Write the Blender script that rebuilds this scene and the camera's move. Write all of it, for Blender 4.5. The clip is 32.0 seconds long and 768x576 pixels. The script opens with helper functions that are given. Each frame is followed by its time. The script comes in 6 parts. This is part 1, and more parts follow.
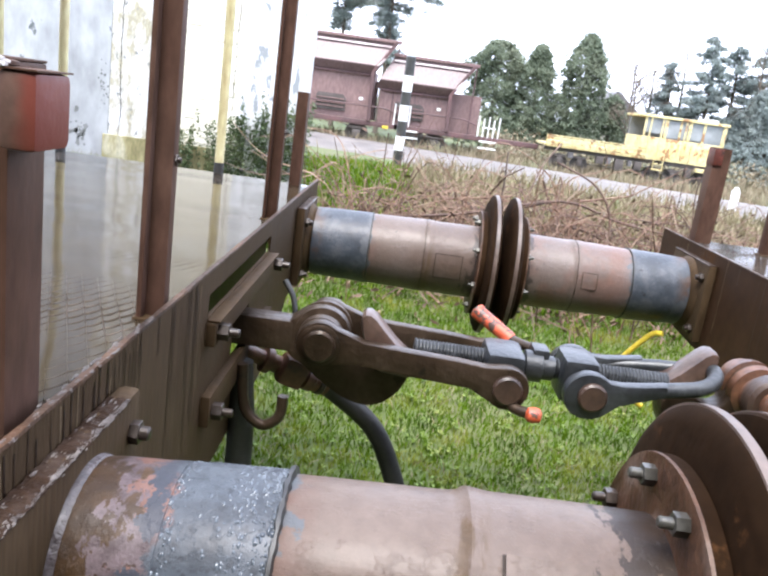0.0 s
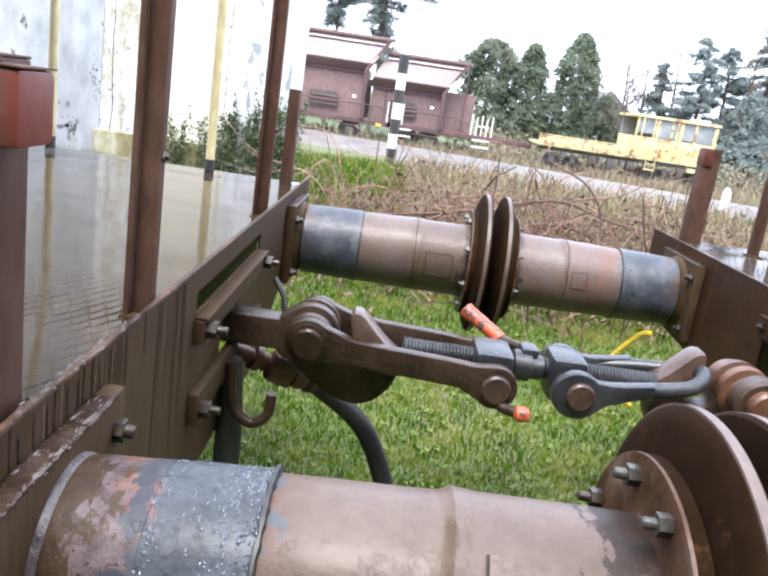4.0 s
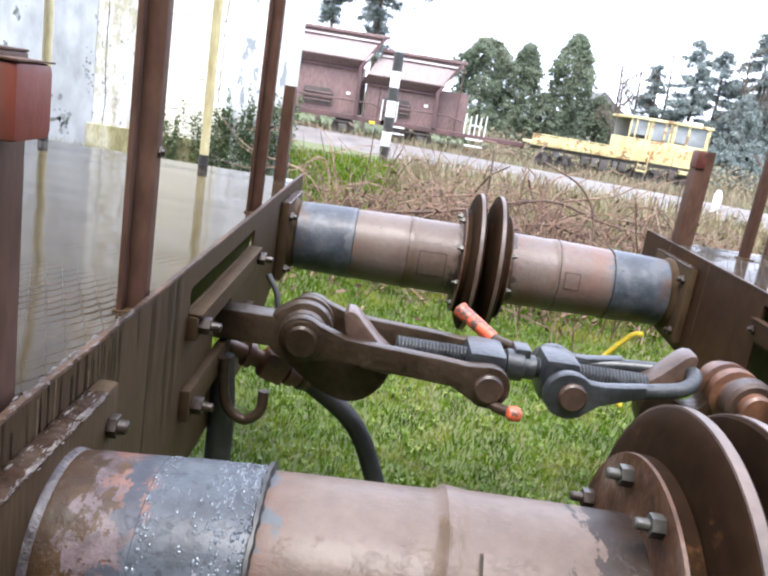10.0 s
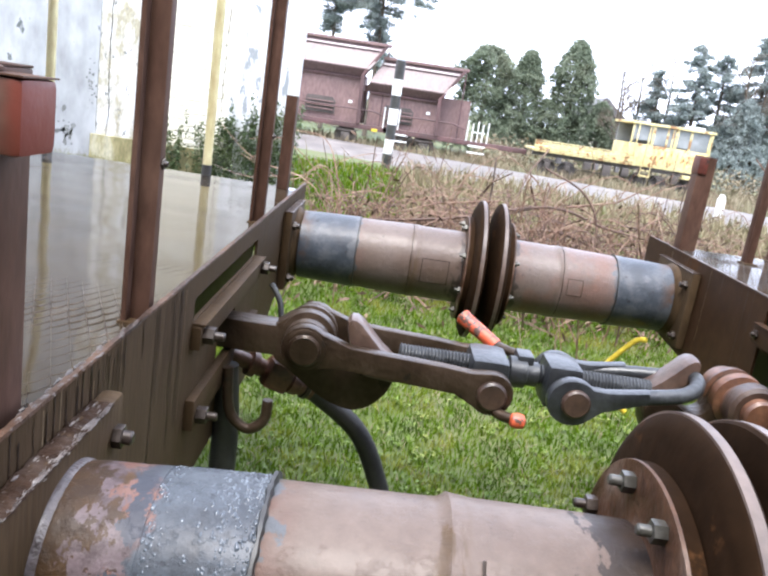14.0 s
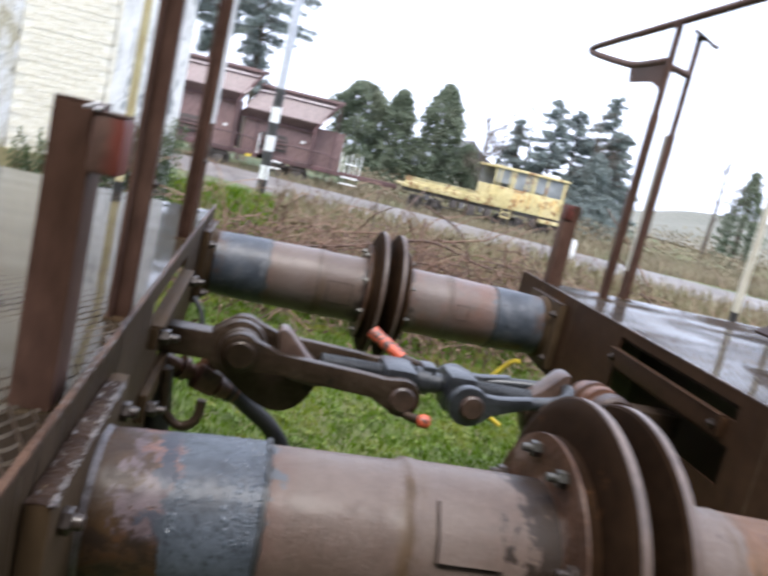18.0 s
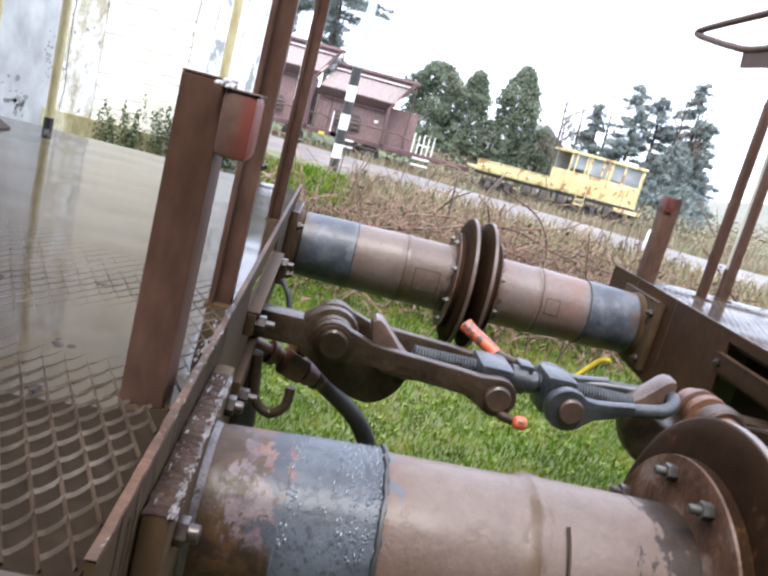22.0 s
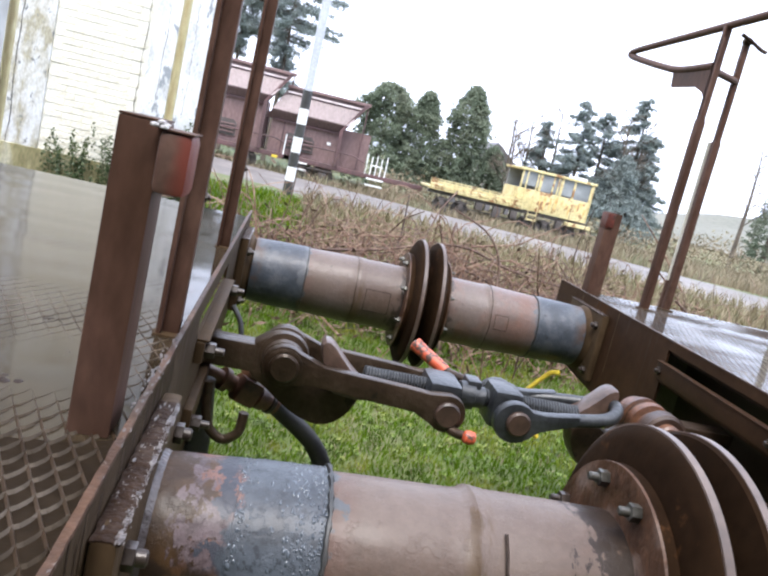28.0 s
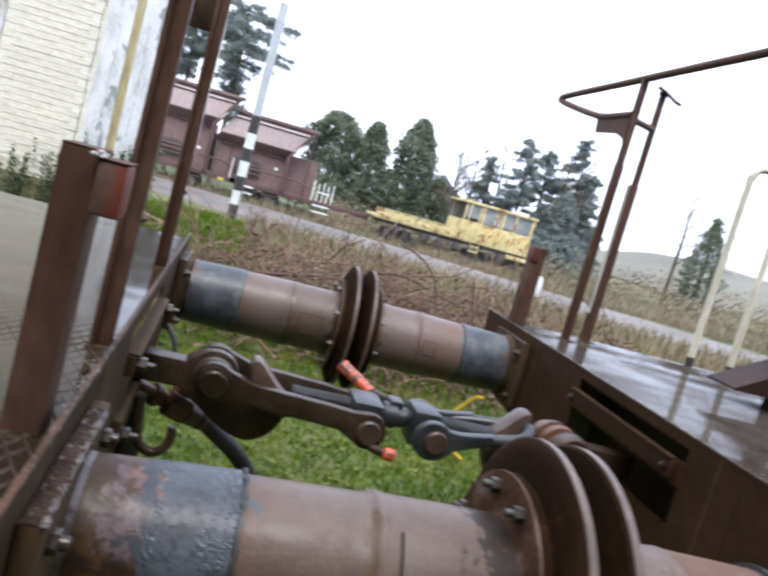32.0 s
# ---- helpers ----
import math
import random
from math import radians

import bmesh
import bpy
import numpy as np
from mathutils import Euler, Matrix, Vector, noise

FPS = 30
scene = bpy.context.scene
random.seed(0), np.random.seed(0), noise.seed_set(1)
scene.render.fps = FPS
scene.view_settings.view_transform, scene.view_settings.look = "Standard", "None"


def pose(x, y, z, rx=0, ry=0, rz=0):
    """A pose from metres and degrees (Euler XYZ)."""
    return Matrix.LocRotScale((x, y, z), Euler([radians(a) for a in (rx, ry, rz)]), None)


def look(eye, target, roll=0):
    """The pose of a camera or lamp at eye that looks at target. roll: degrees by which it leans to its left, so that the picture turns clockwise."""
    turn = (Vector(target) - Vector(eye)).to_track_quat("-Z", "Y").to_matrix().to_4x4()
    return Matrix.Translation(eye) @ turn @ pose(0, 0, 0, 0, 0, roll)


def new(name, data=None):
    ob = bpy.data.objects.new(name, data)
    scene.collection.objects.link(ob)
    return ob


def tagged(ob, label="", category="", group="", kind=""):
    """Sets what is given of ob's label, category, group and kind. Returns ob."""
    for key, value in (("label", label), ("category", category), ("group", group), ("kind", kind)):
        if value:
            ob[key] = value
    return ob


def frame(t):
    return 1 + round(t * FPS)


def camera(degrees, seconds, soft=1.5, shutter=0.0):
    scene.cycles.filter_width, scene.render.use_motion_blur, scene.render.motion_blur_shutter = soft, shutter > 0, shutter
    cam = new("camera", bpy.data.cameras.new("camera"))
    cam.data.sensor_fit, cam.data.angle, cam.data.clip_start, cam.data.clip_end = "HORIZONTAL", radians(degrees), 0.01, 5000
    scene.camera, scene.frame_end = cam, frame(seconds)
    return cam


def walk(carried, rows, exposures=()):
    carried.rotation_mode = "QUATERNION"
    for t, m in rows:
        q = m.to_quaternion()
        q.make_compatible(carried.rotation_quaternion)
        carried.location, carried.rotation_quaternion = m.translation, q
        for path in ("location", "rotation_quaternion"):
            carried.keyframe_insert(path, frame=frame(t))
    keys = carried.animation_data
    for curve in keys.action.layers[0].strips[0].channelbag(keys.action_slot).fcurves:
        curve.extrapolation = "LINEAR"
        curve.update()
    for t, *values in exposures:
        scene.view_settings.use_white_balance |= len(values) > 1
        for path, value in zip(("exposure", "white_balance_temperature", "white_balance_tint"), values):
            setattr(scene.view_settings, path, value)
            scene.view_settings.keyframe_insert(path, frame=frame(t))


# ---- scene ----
cam = camera(54, 32.0, soft=2.4, shutter=0.5)
PATH = [
    (0, (-0.350, -1.559, 1.544), (-0.352, 0.381, 1.057), 7.97),
    (0.5, (-0.351, -1.557, 1.545), (-0.327, 0.381, 1.050), 8.38),
    (1, (-0.350, -1.556, 1.543), (-0.343, 0.384, 1.058), 8.58),
    (1.5, (-0.344, -1.560, 1.548), (-0.346, 0.383, 1.074), 8.72),
    (2, (-0.342, -1.556, 1.547), (-0.332, 0.388, 1.079), 8.75),
    (2.5, (-0.345, -1.556, 1.545), (-0.332, 0.385, 1.063), 8.66),
    (3, (-0.342, -1.558, 1.549), (-0.310, 0.384, 1.073), 8.41),
    (3.5, (-0.344, -1.556, 1.546), (-0.325, 0.383, 1.056), 8.48),
    (5.5, (-0.343, -1.564, 1.547), (-0.320, 0.375, 1.060), 8.37),
    (6, (-0.339, -1.563, 1.550), (-0.284, 0.375, 1.059), 8.20),
    (6.5, (-0.352, -1.559, 1.545), (-0.360, 0.380, 1.056), 8.23),
    (7, (-0.350, -1.554, 1.545), (-0.330, 0.385, 1.057), 8.69),
    (7.5, (-0.350, -1.555, 1.546), (-0.317, 0.384, 1.054), 8.98),
    (8, (-0.353, -1.553, 1.545), (-0.329, 0.387, 1.059), 9.06),
    (8.5, (-0.349, -1.555, 1.545), (-0.306, 0.383, 1.050), 9.20),
    (9, (-0.348, -1.555, 1.544), (-0.292, 0.380, 1.041), 8.92),
    (9.5, (-0.349, -1.557, 1.545), (-0.300, 0.381, 1.050), 8.96),
    (10, (-0.349, -1.557, 1.546), (-0.307, 0.381, 1.054), 9.34),
    (10.5, (-0.349, -1.557, 1.547), (-0.313, 0.383, 1.063), 8.99),
    (11, (-0.347, -1.559, 1.546), (-0.315, 0.381, 1.060), 8.71),
    (11.5, (-0.352, -1.560, 1.546), (-0.328, 0.380, 1.059), 8.29),
    (12, (-0.350, -1.556, 1.549), (-0.303, 0.386, 1.071), 8.58),
    (12.5, (-0.349, -1.559, 1.549), (-0.302, 0.382, 1.070), 8.84),
    (13, (-0.348, -1.560, 1.548), (-0.295, 0.380, 1.064), 8.92),
    (13.5, (-0.349, -1.560, 1.549), (-0.314, 0.381, 1.067), 8.84),
    (14, (-0.347, -1.563, 1.550), (-0.318, 0.380, 1.075), 8.76),
    (14.5, (-0.342, -1.561, 1.552), (-0.297, 0.382, 1.080), 8.87),
    (15, (-0.340, -1.566, 1.555), (-0.231, 0.372, 1.074), 9.40),
    (15.5, (-0.307, -1.525, 1.506), (0.028, 0.388, 1.025), 11.66),
    (17.5, (-0.341, -1.859, 1.569), (0.170, 0.044, 1.226), 9.77),
    (17.6, (-0.380, -1.877, 1.580), (0.061, 0.047, 1.261), 11.33),
    (18, (-0.496, -1.784, 1.548), (-0.128, 0.153, 1.213), 13.23),
    (18.3, (-0.559, -1.746, 1.519), (-0.421, 0.201, 1.084), 18.20),
    (18.6, (-0.584, -1.790, 1.570), (-0.648, 0.189, 1.290), 13.15),
    (19, (-0.576, -1.775, 1.535), (-0.511, 0.174, 1.092), 14.51),
    (19.5, (-0.584, -1.770, 1.535), (-0.524, 0.182, 1.105), 14.82),
    (20, (-0.585, -1.764, 1.539), (-0.520, 0.196, 1.147), 14.30),
    (20.5, (-0.586, -1.757, 1.536), (-0.490, 0.202, 1.144), 14.93),
    (21, (-0.577, -1.755, 1.534), (-0.445, 0.202, 1.142), 14.56),
    (21.5, (-0.584, -1.713, 1.513), (-0.493, 0.224, 1.025), 15.25),
    (22, (-0.563, -1.695, 1.536), (-0.349, 0.248, 1.113), 14.94),
    (22.5, (-0.569, -1.714, 1.545), (-0.361, 0.240, 1.171), 16.06),
    (23, (-0.567, -1.730, 1.549), (-0.372, 0.229, 1.197), 15.55),
    (23.5, (-0.559, -1.728, 1.552), (-0.329, 0.228, 1.207), 14.37),
    (24, (-0.559, -1.724, 1.550), (-0.312, 0.227, 1.185), 14.31),
    (24.5, (-0.559, -1.729, 1.552), (-0.321, 0.226, 1.202), 14.38),
    (26.5, (-0.548, -1.733, 1.556), (-0.293, 0.221, 1.215), 13.66),
    (27, (-0.548, -1.734, 1.555), (-0.279, 0.217, 1.211), 13.57),
    (27.5, (-0.545, -1.736, 1.555), (-0.249, 0.211, 1.207), 13.55),
    (28, (-0.545, -1.736, 1.555), (-0.237, 0.209, 1.209), 13.45),
    (28.5, (-0.548, -1.735, 1.554), (-0.256, 0.213, 1.205), 13.43),
    (29, (-0.550, -1.736, 1.555), (-0.264, 0.214, 1.211), 13.68),
    (29.5, (-0.546, -1.736, 1.555), (-0.260, 0.213, 1.211), 13.72),
    (30, (-0.543, -1.736, 1.555), (-0.249, 0.214, 1.220), 13.69),
    (30.5, (-0.545, -1.741, 1.556), (-0.272, 0.212, 1.221), 13.60),
    (31, (-0.539, -1.743, 1.559), (-0.240, 0.205, 1.222), 13.11),
    (31.5, (-0.544, -1.782, 1.572), (-0.262, 0.178, 1.292), 12.26),
    (32, (-0.524, -1.845, 1.573), (-0.090, 0.093, 1.334), 15.73),
]
walk(cam, [(t, look(eye, target, roll)) for t, eye, target, roll in PATH], [(t, e, 6250, 10) for t, e in ((0, 2.09), (15, 2.09), (18, 1.37), (19, 1.48), (20, 1.84), (23, 1.9), (24, 1.9), (28, 1.64), (31, 1.6), (31.7, 1.5), (32, 1.21))])

# ---- light ----
world = bpy.data.worlds.new("overcast_sky")
scene.world = world
world.use_nodes = True
wn = world.node_tree.nodes
sky = wn.new("ShaderNodeTexSky")
sky.sky_type, sky.sun_disc = "NISHITA", False
sky.sun_elevation, sky.sun_rotation = radians(64), radians(194)
sky.dust_density, sky.air_density, sky.ozone_density = 6.0, 1.0, 0.3
cloud = wn.new("ShaderNodeMix")
cloud.data_type = "RGBA"
cloud.inputs[0].default_value = 0.8
cloud.inputs[7].default_value = (6.5, 7.0, 8.6, 1)
world.node_tree.links.new(sky.outputs[0], cloud.inputs[6])
world.node_tree.links.new(cloud.outputs[2], wn["Background"].inputs[0])
wn["Background"].inputs[1].default_value = 0.15
sun = new("sun", bpy.data.lights.new("sun", "SUN"))
sun.data.energy, sun.data.angle, sun.data.color = 1.4, radians(25), (1.0, 0.97, 0.92)
sun.matrix_world = look((0, 0, 0), (0.1, 0.42, -0.9))

# ---- materials ----
def link(m, a, b):
    m.node_tree.links.new(a, b)


def mat(name, cols, rough=0.5, metal=0.0, scale=6.0, fine=60.0, bump=0.2, stretch=(1, 1, 1), wet=0.0, contrast=0.5, spots=None, hue=0.0, gloss_var=0.15, spec=0.5, leaf=0.0, rust=False, tint=None):
    """Two or three colours mixed by broad stains and fine grain; wet adds a clear coat; spots = (colour, scale, threshold)."""
    m = bpy.data.materials.new(name)
    m.use_nodes = True
    n = m.node_tree.nodes
    b = n["Principled BSDF"]
    co = n.new("ShaderNodeTexCoord")
    mp = n.new("ShaderNodeMapping")
    mp.inputs["Scale"].default_value = stretch
    link(m, co.outputs["Object"], mp.inputs["Vector"])
    big, small = n.new("ShaderNodeTexNoise"), n.new("ShaderNodeTexNoise")
    for t, s, d in ((big, scale, 5), (small, fine, 4)):
        t.inputs["Scale"].default_value, t.inputs["Detail"].default_value = s, d
        link(m, mp.outputs[0], t.inputs["Vector"])
    ramp = n.new("ShaderNodeValToRGB")
    e = ramp.color_ramp.elements
    lo, hi = 0.5 - contrast * 0.4, 0.5 + contrast * 0.4
    e[0].position, e[1].position = lo, hi
    e[0].color, e[1].color = (*cols[0], 1), (*cols[-1], 1)
    for i, c in enumerate(cols[1:-1]):
        x = e.new(lo + (hi - lo) * (i + 1) / (len(cols) - 1))
        x.color = (*c, 1)
    link(m, big.outputs[0], ramp.inputs[0])
    mix = n.new("ShaderNodeMix")
    mix.data_type, mix.blend_type = "RGBA", "OVERLAY"
    mix.inputs[0].default_value = 0.55
    link(m, ramp.outputs[0], mix.inputs[6])
    link(m, small.outputs[0], mix.inputs[7])
    out = mix.outputs[2]
    if spots:
        sn = n.new("ShaderNodeTexNoise")
        sn.inputs["Scale"].default_value, sn.inputs["Detail"].default_value, sn.inputs["Roughness"].default_value = spots[1], 8, 0.65
        link(m, mp.outputs[0], sn.inputs["Vector"])
        sr = n.new("ShaderNodeValToRGB")
        sr.color_ramp.elements[0].position, sr.color_ramp.elements[1].position = spots[2], spots[2] + 0.04
        link(m, sn.outputs[0], sr.inputs[0])
        sm = n.new("ShaderNodeMix")
        sm.data_type = "RGBA"
        link(m, sr.outputs[0], sm.inputs[0])
        link(m, out, sm.inputs[6])
        sm.inputs[7].default_value = (*spots[0], 1)
        out = sm.outputs[2]
    if hue:
        info, hs, mr = n.new("ShaderNodeObjectInfo"), n.new("ShaderNodeHueSaturation"), n.new("ShaderNodeMapRange")
        mr.inputs[3].default_value, mr.inputs[4].default_value = 1 - hue, 1 + hue
        link(m, info.outputs["Random"], mr.inputs[0])
        link(m, mr.outputs[0], hs.inputs["Value"])
        link(m, out, hs.inputs["Color"])
        out = hs.outputs[0]
    link(m, out, b.inputs["Base Color"])
    rr = n.new("ShaderNodeMapRange")
    rr.inputs[3].default_value, rr.inputs[4].default_value = max(0.02, rough - gloss_var), min(1, rough + gloss_var)
    link(m, big.outputs[0], rr.inputs[0])
    link(m, rr.outputs[0], b.inputs["Roughness"])
    b.inputs["Metallic"].default_value = metal
    b.inputs["Specular IOR Level"].default_value = spec
    if rust or tint:
        b.inputs["Specular Tint"].default_value = (*(tint or (0.5, 0.36, 0.26)), 1)
    b.inputs["Coat Weight"].default_value, b.inputs["Coat Roughness"].default_value = wet, 0.12
    if bump:
        bp = n.new("ShaderNodeBump")
        bp.inputs["Strength"].default_value, bp.inputs["Distance"].default_value = bump, 0.004
        link(m, small.outputs[0], bp.inputs["Height"])
        link(m, bp.outputs[0], b.inputs["Normal"])
    if leaf:
        tr, ms = n.new("ShaderNodeBsdfTranslucent"), n.new("ShaderNodeMixShader")
        ms.inputs[0].default_value = leaf
        link(m, out, tr.inputs["Color"])
        link(m, b.outputs[0], ms.inputs[1])
        link(m, tr.outputs[0], ms.inputs[2])
        link(m, ms.outputs[0], n["Material Output"].inputs["Surface"])
    return m


